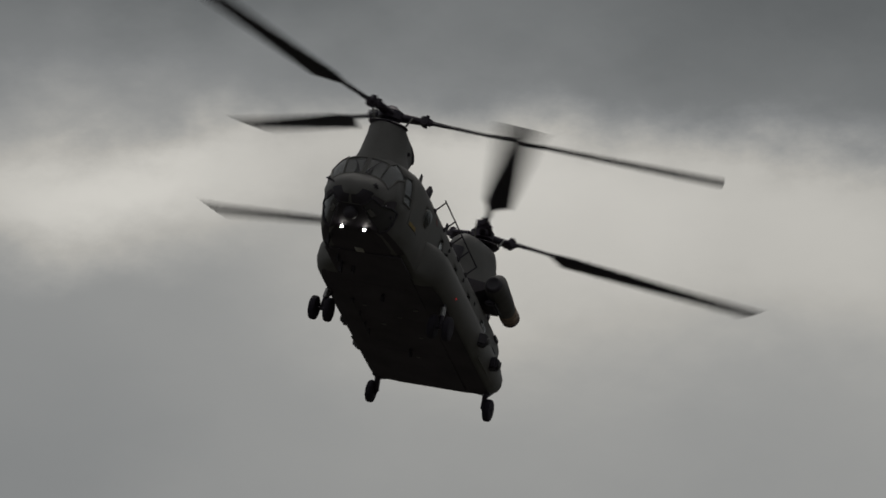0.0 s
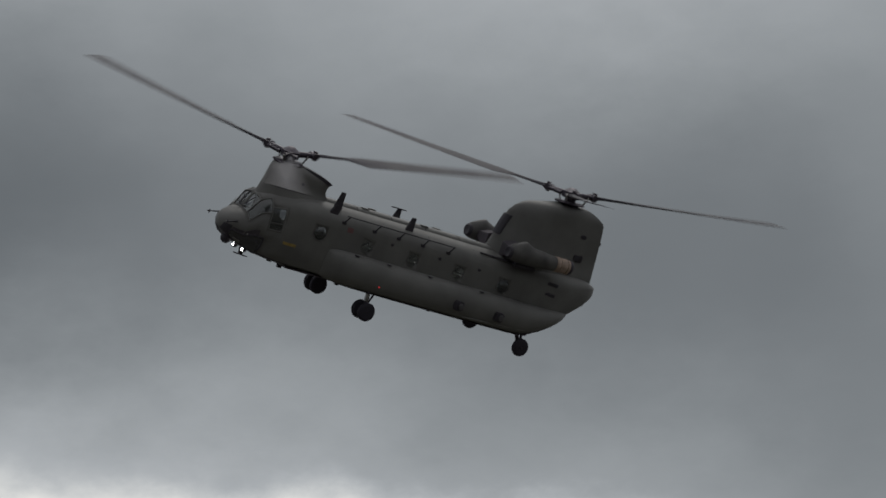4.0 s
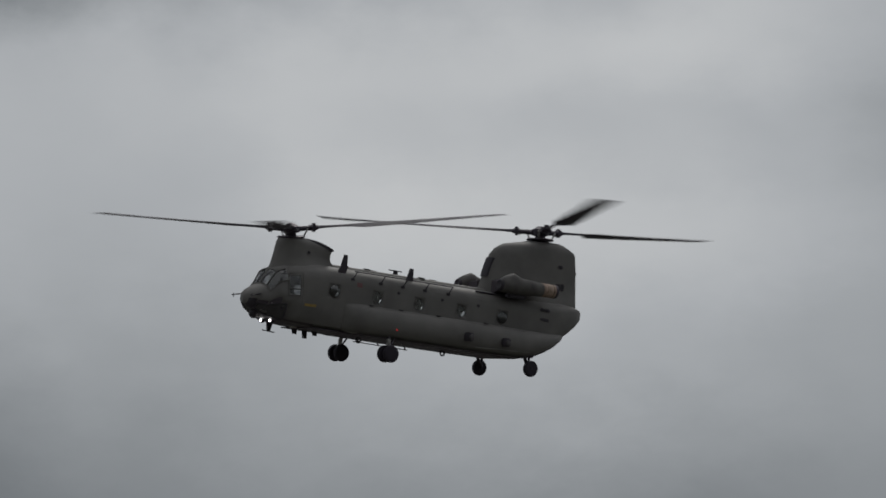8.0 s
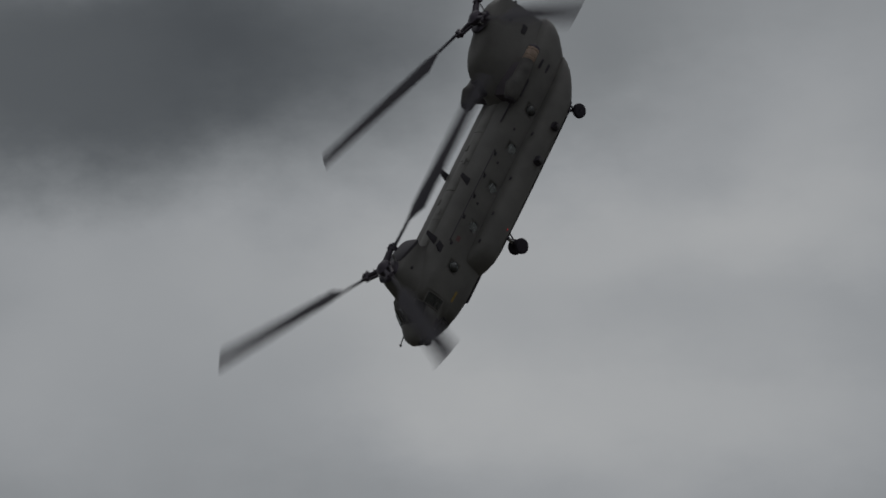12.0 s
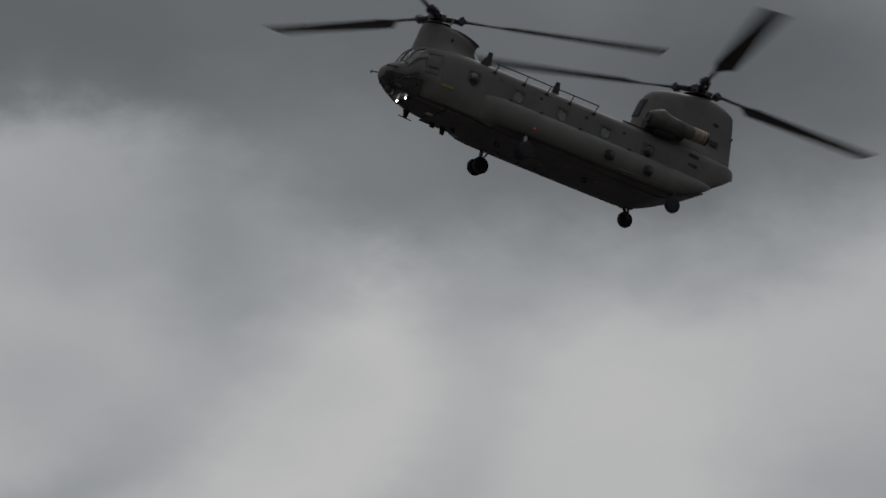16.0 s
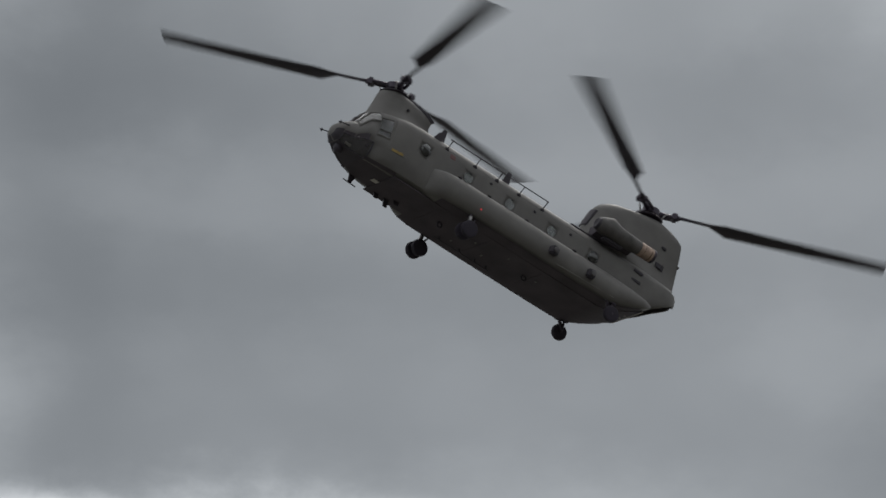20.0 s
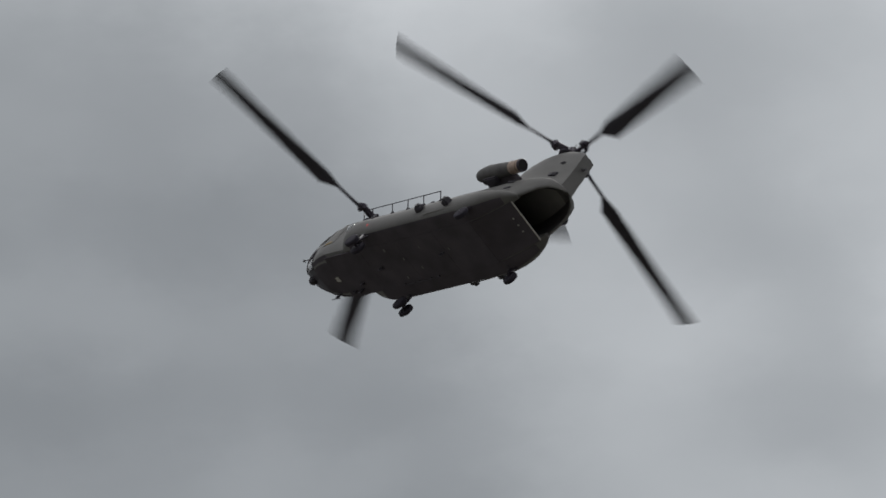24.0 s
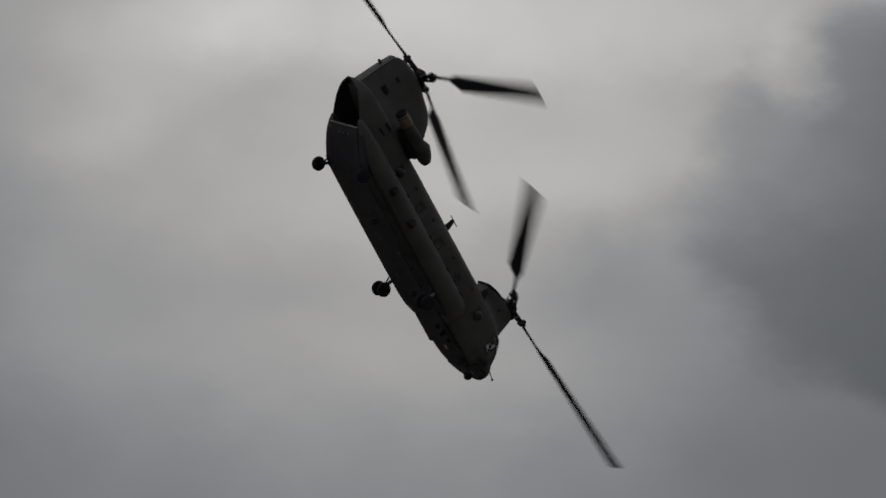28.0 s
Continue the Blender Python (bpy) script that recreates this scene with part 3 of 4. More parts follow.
def build_hull(heli):
    bm = bmesh.new()
    xs = [s[0] for s in STATIONS]
    holes = set()
    for name, i0, i1, k0, k1 in pane_cells():
        for i in range(i0, i1):
            for k in range(int(k0), int(math.ceil(k1))):
                holes |= {(i, k), (i, mirror_k(k))}
    win = []
    for wx in WINDOWS:
        i = xs.index(wx + 0.33)
        win.append(i)
        holes |= {(i, BAND), (i, mirror_k(BAND))}
    tail0 = xs.index(-6.75)
    for i in range(tail0, len(xs) - 1):
        for k in range(0, 3):
            holes |= {(i, k), (i, mirror_k(k))}
    vs = loft(bm, [section(s) for s in STATIONS], caps=False, holes=holes)
    bm.faces.new(vs[0])
    # round openings in the window cells
    n = 24
    bubbles = (win[0], win[4])
    for i in win:
        for k in (BAND, mirror_k(BAND)):
            c = [vs[i][k], vs[i][(k + 1) % RING], vs[i + 1][(k + 1) % RING], vs[i + 1][k]]
            co = [v.co.copy() for v in c]
            ring = []
            for q in range(n):
                a = 2 * math.pi * (q + 0.5) / n - math.pi * 0.75
                u, w = 0.5 + (0.37 if i in bubbles else 0.325) * math.cos(a), 0.5 + (0.37 if i in bubbles else 0.325) * math.sin(a)
                ring.append(bm.verts.new((co[0] * (1 - u) + co[1] * u) * (1 - w) + (co[3] * (1 - u) + co[2] * u) * w))
            s = n // 4
            for q in range(4):
                seg = ring[q * s:(q + 1) * s]
                for j in range(s - 1):
                    bm.faces.new((c[q], seg[j], seg[j + 1]))
                bm.faces.new((c[q], seg[-1], ring[((q + 1) * s) % n], c[(q + 1) % 4]))
    part("fuselage", bm, DRAB, heli, "dull olive drab hull with round cabin windows", solid=0.05, inside=INTERIOR)
    # cabin floor and forward bulkhead close the inside
    bm = bmesh.new()
    block(bm, (-0.05, 0, 0.33), (9.7, 2.3, 0.05), 0.01)
    part("cabin_floor", bm, INTERIOR, heli, "dark cabin floor seen through the open tail")
    # cockpit glazing with its bars
    for name, i0, i1, k0, k1 in pane_cells():
        for side in (1, -1):
            x0, x1 = xs[i0], xs[i1]
            ob = part(name, hull_patch(x0 - 0.02, x1 + 0.02, k0 + 0.06, k1 - 0.06, -0.005, side, 4, 4), SHADED_PANE if name == "chin_window" else SCREEN, heli, "dark chin glazing" if name == "chin_window" else "grey-tinted cockpit glazing")
            ob.visible_shadow = False
            bm = bmesh.new()
            for a, b in (((x0, k0), (x0, k1)), ((x1, k0), (x1, k1)), ((x0, k0), (x1, k0)), ((x0, k1), (x1, k1))):
                pts = [skin(a[0] + (b[0] - a[0]) * j / 6, a[1] + (b[1] - a[1]) * j / 6, 0.0, side) for j in range(7)]
                for p, q in zip(pts, pts[1:]):
                    rod(bm, p, q, 0.03, n=6)
            part("window_frame", bm, BLACK if name == "chin_window" else DRAB, ob, "black glazing bars" if name == "chin_window" else "drab glazing bars")
    # cabin windows: flat panes, and bubbles at both ends
    for j, wx in enumerate(WINDOWS):
        for side in (1, -1):
            mid = skin(wx, BAND + 0.5, 0, side)
            bm = bmesh.new()
            if j in (0, 4):
                dome(bm, (wx, mid.y - side * 0.01, mid.z), 0.25, 0.245, 0.17, side)
                ob = part("bubble_window", bm, BUBBLE, heli, "bulged clear observation window", solid=0.012)
            else:
                loft(bm, [ring_at((wx, mid.y - side * d, mid.z), (0, 1, 0.06 * side), 0.222, 20) for d in (0.002, 0.014)])
                ob = part("cabin_window", bm, GLASS, heli, "round clear cabin window")
            ob.visible_shadow = False
            bm = bmesh.new()
            a = ring_at((wx, mid.y, mid.z), (0, 1, 0.06 * side), 0.25 if j in (0, 4) else 0.222, 20)
            for p, q in zip(a, a[1:] + a[:1]):
                rod(bm, p, q, 0.016 if j in (0, 4) else 0.009, n=6)
            part("window_frame", bm, DRAB_PALE if j in (0, 4) else DRAB, ob, "round window rim")


def build_belly(heli):
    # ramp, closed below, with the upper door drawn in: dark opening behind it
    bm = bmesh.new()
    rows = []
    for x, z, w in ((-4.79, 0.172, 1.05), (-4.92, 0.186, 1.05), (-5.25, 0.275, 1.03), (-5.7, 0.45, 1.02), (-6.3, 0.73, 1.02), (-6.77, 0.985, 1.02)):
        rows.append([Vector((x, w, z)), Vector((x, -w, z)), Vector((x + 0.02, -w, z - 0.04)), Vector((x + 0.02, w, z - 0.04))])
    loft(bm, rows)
    # the ramp's colour carries the shade below the tail
    ramp = part("ramp", bm, SHADED_DRAB, heli, "loading ramp, raised, with underside shade in its paint")
    bm = bmesh.new()
    block(bm, (-6.79, 0, 0.985), (0.05, 2.06, 0.06), 0.01)
    part("ramp_edge", bm, PALE, ramp, "pale worn ramp edge")
    for y in (-0.32, 0.02, 0.36):
        bm = bmesh.new()
        turned(bm, [(0, 0.05), (0.02, 0.045)], "z", 10, -6.48, y)
        ob = part("ramp_mark", bm, ALU, ramp, "small bright ramp fitting")
        ob.matrix_basis = pose(0, 0, 0.77)
    # belly skin panels between the sponsons, their shade painted in
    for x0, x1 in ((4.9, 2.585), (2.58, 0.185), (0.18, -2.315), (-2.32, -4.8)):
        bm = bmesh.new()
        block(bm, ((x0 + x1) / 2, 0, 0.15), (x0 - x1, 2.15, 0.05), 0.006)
        part("belly_panel", bm, SHADED_DRAB, heli, "belly skin with underside shade in its paint")
    # keel rails on the starboard side and small belly fittings
    for side in (-1,):
        bm = bmesh.new()
        rod(bm, (1.5, 1.0 * side, 0.02), (-1.1, 1.0 * side, 0.0), 0.02, n=6)
        rail = part("belly_rail", bm, BLACK, heli, "thin black rail slung under the belly")
        for x in (1.3, 0.35, -0.4, -0.95):
            bm = bmesh.new()
            rod(bm, (x, 1.0 * side, 0.14), (x - 0.05, 1.0 * side, 0.0), 0.03, n=6)
            part("rail_bracket", bm, BLACK, rail)
    for x, y in ((1.95, 0.0), (-2.1, 0.0)):
        bm = bmesh.new()
        pts = [Vector((x + 0.10 * math.cos(a), y, 0.02 + 0.10 * math.sin(a))) for a in (2 * math.pi * q / 12 for q in range(12))]
        for p, q in zip(pts, pts[1:] + pts[:1]):
            rod(bm, p, q, 0.035, n=6)
        part("cargo_hook", bm, BLACK, heli, "black ring-shaped cargo hook")
    for x, y, s in ((1.1, 0.75, 0.07), (0.35, 0.15, 0.06), (-0.35, -0.45, 0.07), (-1.0, 0.5, 0.05), (0.9, -0.75, 0.06), (-2.6, 0.1, 0.06)):
        bm = bmesh.new()
        block(bm, (x, y, 0.115), (s * 1.1, s * 2.0, 0.02), 0.004)
        part("belly_mark", bm, DRAB_PALE, heli, "small pale belly fitting")
    bm = bmesh.new()
    block(bm, (4.98, -0.07, 0.155), (0.36, 0.24, 0.03), 0.01)
    part("belly_panel_pale", bm, PALE, heli, "pale rectangular access panel under the nose")


def sponson_section(x, a, lo, hi, side):
    h = hi - lo
    pts = [(0.95, 0.985), (1.28, 1), (1.58, 0.966), (1.78, 0.83), (1.88, 0.595), (1.89, 0.34), (1.80, 0.136), (1.62, 0.025), (1.36, 0), (0.95, 0)]
    pts = [(y, lo + h * q) for y, q in pts]
    return [Vector((x, side * (1.0 + (y - 1.0) * (a if y > 1.0 else 1)), z)) for y, z in pts]


def build_sponson(heli, side):
    bm = bmesh.new()
    st = [(3.72, 0.10, 0.30, 1.20), (3.58, 0.40, 0.24, 1.27), (3.36, 0.66, 0.19, 1.30), (3.05, 0.88, 0.16, 1.32), (2.7, 0.98, 0.15, 1.33), (2.2, 1, 0.145, 1.33),
          (0.5, 1, 0.145, 1.33), (-1.5, 1, 0.15, 1.33), (-3.5, 1, 0.16, 1.33), (-4.6, 1, 0.17, 1.33), (-5.0, 0.98, 0.20, 1.32), (-5.4, 0.94, 0.32, 1.32), (-5.8, 0.86, 0.49, 1.32), (-6.2, 0.73, 0.69, 1.32),
          (-6.5, 0.58, 0.86, 1.33), (-6.8, 0.36, 1.05, 1.34), (-7.0, 0.14, 1.20, 1.35)]
    loft(bm, [sponson_section(*s, side) for s in st])
    sp = part("sponson", bm, DRAB, heli, "long rounded olive drab side fuel tank")
    # lower strake
    bm = bmesh.new()
    rod(bm, (-2.3, side * 1.84, 0.30), (-5.0, side * 1.80, 0.42), 0.022, n=6)
    part("strake", bm, DRAB_PALE, sp, "pale edge strip")
    # thin skin added below the tank to paint its underside shade
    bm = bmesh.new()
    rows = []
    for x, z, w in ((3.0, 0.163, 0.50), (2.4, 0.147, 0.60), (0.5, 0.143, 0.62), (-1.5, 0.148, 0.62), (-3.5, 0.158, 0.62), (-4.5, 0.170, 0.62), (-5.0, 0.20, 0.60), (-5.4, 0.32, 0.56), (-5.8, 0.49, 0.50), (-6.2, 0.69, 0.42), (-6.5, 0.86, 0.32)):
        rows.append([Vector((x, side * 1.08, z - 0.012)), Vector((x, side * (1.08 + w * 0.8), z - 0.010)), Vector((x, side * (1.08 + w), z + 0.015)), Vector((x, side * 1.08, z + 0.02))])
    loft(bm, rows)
    part("tank_shade", bm, SHADED_DRAB, sp, "thin skin that paints the shade under the tank")
    # two sensor boxes that stand out low on the flank
    for x, tilt in ((-1.92, 20), (-3.70, -15)):
        bm = bmesh.new()
        block(bm, (x, side * 1.94, 0.66), (0.34, 0.32, 0.34), 0.05, Matrix.Rotation(radians(tilt), 4, "Z"))
        ob = part("sensor_box", bm, BLACK, sp, "dark sensor box standing out from the tank")
        bm = bmesh.new()
        turned(bm, [(0, 0.11), (0.05, 0.10), (0.06, 0.06)], "y", 14, x, 0.66)
        lens = part("sensor_lens", bm, RIM, ob, "grey round sensor face")
        lens.matrix_basis = pose(0, side * 2.11, 0) if side > 0 else pose(2 * x, -2.11, 0, 0, 0, 180)
    # filler caps along the flank
    for x in (2.6, 1.2, -0.6, -2.9):
        bm = bmesh.new()
        block(bm, (x, side * 1.60, 1.305), (0.16, 0.12, 0.035), 0.012)
        part("filler_cap", bm, BLACK, sp, "small dark filler cap")
    bm = bmesh.new()
    block(bm, (1.49, side * 1.895, 0.50), (0.05, 0.03, 0.05), 0.02)
    part("anti_collision_light", bm, RED if side > 0 else RIM, sp, "small red side light" if side > 0 else "small dark side light")


def build_wheel(heli, name, x, y, z, r, w, leg):
    bm = bmesh.new()
    turned(bm, [(-w / 2, r * 0.52), (-w / 2, r * 0.80), (-w * 0.40, r * 0.94), (-w * 0.2, r), (w * 0.2, r), (w * 0.40, r * 0.94), (w / 2, r * 0.80), (w / 2, r * 0.52)], "y", 28)
    tyre = part("tyre", bm, RUBBER, leg, "black worn tyre")
    tyre.matrix_basis = pose(x, y, z)
    bm = bmesh.new()
    turned(bm, [(-w * 0.42, 0.05), (-w * 0.46, r * 0.18), (-w * 0.36, r * 0.30), (-w * 0.44, r * 0.53), (w * 0.44, r * 0.53), (w * 0.36, r * 0.30), (w * 0.46, r * 0.18), (w * 0.42, 0.05)], "y", 20)
    rim = part("rim", bm, RIM, leg, "grey wheel rim")
    rim.matrix_basis = pose(x, y, z)


def build_gear(heli, side):
    # twin-wheel front leg
    fx, fy, fz = 1.66, 1.70 * side, -0.46
    bm = bmesh.new()
    rod(bm, (fx, fy - 0.08 * side, 0.25), (fx, fy, fz + 0.05), 0.075, 0.06)
    rod(bm, (fx, fy - 0.30, fz), (fx, fy + 0.30, fz), 0.05)
    rod(bm, (fx - 0.28, fy - 0.1 * side, 0.18), (fx - 0.03, fy, fz + 0.18), 0.035, n=8)
    leg = part("front_landing_gear", bm, HUBM, heli, "dark fixed twin-wheel front leg")
    bm = bmesh.new()
    rod(bm, (fx, fy - 0.055 * side, 0.13), (fx, fy - 0.03 * side, -0.12), 0.085, n=14)
    part("oleo", bm, STEEL, leg, "bright oleo strut")
    for dy in (-0.21, 0.21):
        build_wheel(heli, "front_wheel", fx, fy + dy, fz, 0.335, 0.20, leg)
    # single rear wheel, with a dark well round its leg
    rx, ry, rz = -5.18, 1.73 * side, -0.20
    bm = bmesh.new()
    rod(bm, (rx + 0.35, ry - 0.12 * side, 0.38), (rx, ry - 0.16 * side, rz + 0.02), 0.07)
    rod(bm, (rx, ry - 0.18 * side, rz), (rx, ry + 0.13 * side, rz), 0.05)
    rod(bm, (rx + 0.05, ry - 0.12 * side, 0.42), (rx, ry - 0.16 * side, rz + 0.16), 0.05, n=8)
    block(bm, (rx + 0.12, ry - 0.14 * side, 0.30), (0.55, 0.16, 0.14), 0.04)
    leg = part("rear_landing_gear", bm, HUBM, heli, "dark fixed single-wheel rear leg")
    build_wheel(heli, "rear_wheel", rx, ry, rz, 0.32, 0.21, leg)
    bm = bmesh.new()
    turned(bm, [(0, 0.25), (0.05, 0.22)], "z", 20, rx + 0.34, ry - 0.26 * side)
    well = part("wheel_well", bm, BLACK, heli, "dark round recess over the rear wheel")
    well.matrix_basis = pose(0, 0, 0.185, 0, 0, 0)


def pylon_rings(rows, n=28, blunt=0.0):
    """Level rings of a streamlined fairing: z, front x, rear x, half width, where it is widest, width left at the rear."""
    out = []
    for z, xf, xr, w, peak, rear in rows:
        ring = []
        for j in range(n):
            a = 2 * math.pi * j / n
            s = (1 - math.cos(a)) / 2                      # 0 front, 1 rear
            if s < peak:
                half = w * math.sin(math.pi / 2 * min(1, s / peak)) ** 0.55
            else:
                half = w + (w * rear - w) * ((s - peak) / (1 - peak)) ** 1.6
            ring.append(Vector((xf + (xr - xf) * s, half * (1 if a <= math.pi else -1) * (0 if j == 0 else 1), z)))
        out.append(ring)
    return out


def build_pylons(heli):
    bm = bmesh.new()
    loft(bm, pylon_rings([(2.20, 6.46, 3.30, 0.90, 0.42, 0.25), (2.47, 6.40, 3.36, 0.78, 0.42, 0.28), (2.66, 6.36, 3.55, 0.68, 0.40, 0.32), (2.80, 6.33, 3.80, 0.63, 0.40, 0.42), (2.95, 6.30, 3.92, 0.60, 0.40, 0.55), (3.10, 6.28, 3.94, 0.58, 0.40, 0.65),
                          (3.26, 6.25, 3.88, 0.57, 0.40, 0.70), (3.36, 6.22, 4.10, 0.56, 0.42, 0.75), (3.45, 6.18, 4.48, 0.54, 0.42, 0.78), (3.53, 6.12, 4.85, 0.49, 0.45, 0.8), (3.60, 5.98, 5.2, 0.40, 0.5, 0.8)], n=36))
    fp = part("front_pylon", bm, DRAB, heli, "olive drab fairing under the front rotor")
    # lip down the rear of the fairing, black to paint its shadow band
    bm = bmesh.new()
    pts = [(5.1, 3.57), (4.80, 3.545), (4.45, 3.475), (4.15, 3.39), (3.95, 3.32), (3.84, 3.27)]
    rows = []
    for j, (x, z) in enumerate(pts):
        w = (0.38, 0.44, 0.48, 0.48, 0.46, 0.42)[j]
        rows.append([Vector((x - 0.03, w * math.cos(q), z + 0.03 * math.sin(q) + 0.015)) for q in (math.pi * r / 8 for r in range(9))] + [Vector((x + 0.10, -w, z - 0.06)), Vector((x + 0.10, w, z - 0.06))])
    loft(bm, rows)
    part("shadow_lip", bm, BLACK, fp, "curved lip behind the front fairing, shadow band painted black")
    for x, y, z, r in ((6.16, 0.12, 2.95, 0.07), (6.12, -0.18, 3.2, 0.06), (5.1, 0.60, 3.05, 0.07), (5.1, -0.60, 3.05, 0.07)):
        bm = bmesh.new()
        block(bm, (x, y, z), (r * 1.6, r * 1.4, r * 1.5), 0.03)
        part("sensor", bm, BLACK, fp, "small black sensor")
    # rear pylon
    bm = bmesh.new()
    loft(bm, pylon_rings([(2.22, -3.42, -8.00, 1.02, 0.36, 0.35), (2.55, -3.45, -8.06, 0.98, 0.36, 0.35), (2.80, -3.50, -8.04, 0.88, 0.36, 0.38), (3.05, -3.56, -8.01, 0.76, 0.36, 0.42), (3.4, -3.64, -7.97, 0.70, 0.36, 0.44), (3.8, -3.74, -7.92, 0.66, 0.38, 0.46),
                          (4.2, -3.87, -7.87, 0.62, 0.40, 0.48), (4.45, -4.07, -7.84, 0.59, 0.42, 0.50), (4.60, -4.30, -7.82, 0.57, 0.43, 0.50), (4.70, -4.50, -7.74, 0.55, 0.45, 0.52), (4.82, -5.05, -7.50, 0.50, 0.5, 0.58), (4.93, -5.6, -7.24, 0.44, 0.5, 0.62), (4.99, -5.9, -7.02, 0.36, 0.5, 0.68)], n=36))
    ap = part("rear_pylon", bm, DRAB, heli, "tall olive drab fin that carries the rear rotor")
    bm = bmesh.new()
    rows = []
    for z, x in ((3.28, -3.58), (3.5, -3.63), (3.8, -3.71), (4.05, -3.79)):
        rows.append([Vector((x, 0.10, z)), Vector((x - 0.08, 0.22, z)), Vector((x - 0.20, 0.22, z)), Vector((x - 0.2, -0.22, z)), Vector((x - 0.08, -0.22, z)), Vector((x, -0.10, z))])
    loft(bm, rows)
    part("oil_cooler_intake", bm, BLACK, ap, "dark slot intake in the fin's leading edge")
    # trailing edge strip, tail light, vents
    bm = bmesh.new()
    rows = [[Vector((x - 0.02, w, z)), Vector((x - 0.06, 0, z)), Vector((x - 0.02, -w, z)), Vector((x + 0.06, 0, z))] for z, x, w in ((2.45, -8.05, 0.33), (3.4, -7.97, 0.30), (4.2, -7.87, 0.29), (4.60, -7.82, 0.26))]
    loft(bm, rows)
    part("trailing_edge", bm, DRAB, ap, "drab flat rear face of the fin")
    bm = bmesh.new()
    rod(bm, (-7.88, 0, 3.93), (-8.14, 0, 3.93), 0.085, 0.06)
    part("tail_light", bm, RIM, ap, "small tail light")
    for side in (1, -1):
        for x, z, sx, sz, dy in ((-7.0, 4.06, 0.30, 0.14, 0.46), (-6.98, 3.26, 0.34, 0.24, 0.52), (-7.2, 3.27, 0.16, 0.28, 0.48)):
            bm = bmesh.new()
            block(bm, (x, side * dy, z), (sx, 0.12, sz), 0.04)
            part("vent", bm, BLACK, ap, "dark vent scoop on the fin")
        for z in (2.21, 1.83):
            bm = bmesh.new()
            block(bm, (-5.95, side * 1.235, z), (0.46, 0.05, 0.12), 0.03, Matrix.Rotation(radians(-2), 4, "Y"))
            part("side_vent", bm, BLACK, heli, "dark slot vent on the hull flank")


def build_engine(heli, side):
    y, z = 1.43 * side, 2.96
    bm = bmesh.new()
    rows = [(-3.50, 0.20), (-3.56, 0.26), (-3.70, 0.295), (-3.85, 0.31), (-4.0, 0.32), (-4.1, 0.325), (-4.25, 0.33), (-4.5, 0.33), (-4.8, 0.32), (-5.1, 0.30), (-5.45, 0.268), (-5.6, 0.25)]
    rings = []
    for s, r in rows:
        rg = ring_at((s, y, z + 0.01 - 0.04 * max(0, s + 4.4)), (1, 0, 0), r, 22)
        hump = 0.19 * max(0, 1 - (-4.08 - s) / 0.34 if s < -4.08 else 1 - (s + 4.08) / 0.62)
        rings.append([Vector((p.x, p.y, p.z + hump * max(0, (p.z - z) / r) ** 2)) for p in rg])
    loft(bm, rings)
    eng = part("engine", bm, SOOTED, heli, "olive drab engine pod beside the rear fin")
    bm = bmesh.new()
    turned(bm, [(-3.54, 0.245), (-3.46, 0.21), (-3.44, 0.17), (-3.48, 0.08)], "x", 20, y, z - 0.025)
    part("intake", bm, BLACK, eng, "dark particle filter on the intake")
    bm = bmesh.new()
    turned(bm, [(-5.50, 0.262), (-5.52, 0.275), (-5.86, 0.268), (-6.18, 0.262), (-6.20, 0.235)], "x", 22, y, z + 0.02)
    ex = part("exhaust_pipe", bm, EXHAUST, eng, "tan heat-stained exhaust pipe")
    for s in (-5.68, -5.98):
        bm = bmesh.new()
        turned(bm, [(s + 0.015, 0.268), (s, 0.277), (s - 0.02, 0.268)], "x", 22, y, z + 0.02)
        part("band", bm, EXHAUST_DARK, ex, "browned clamp band")
    bm = bmesh.new()
    turned(bm, [(-6.09, 0.262), (-6.10, 0.272), (-6.19, 0.270), (-6.215, 0.25), (-6.205, 0.22)], "x", 22, y, z + 0.02)
    part("exhaust_lip", bm, HUBM, ex, "dark ring at the mouth of the exhaust")
    bm = bmesh.new()
    turned(bm, [(-6.209, 0.225), (-6.19, 0.10)], "x", 20, y, z + 0.02)
    part("exhaust_bore", bm, SOOT, ex, "sooty exhaust opening")
    # fairing between pod and fin, coloured dark for the shade in the gap
    bm = bmesh.new()
    rows = [[Vector((x, side * 0.5, 2.55)), Vector((x, side * 1.32, z - h)), Vector((x, side * 1.36, z + h)), Vector((x, side * 0.5, z + h + 0.1))] for x, h in ((-3.75, 0.06), (-4.1, 0.18), (-4.9, 0.2), (-5.4, 0.10))]
    loft(bm, rows)
    part("engine_fairing", bm, SHADED_DRAB, eng, "fairing that joins pod and fin, gap's shade in its paint")
    bm = bmesh.new()
    block(bm, (-4.4, y - 0.1 * side, 2.56), (0.9, 0.30, 0.16), 0.05)
    part("drain_panel", bm, BLACK, eng, "dark panel under the pod")


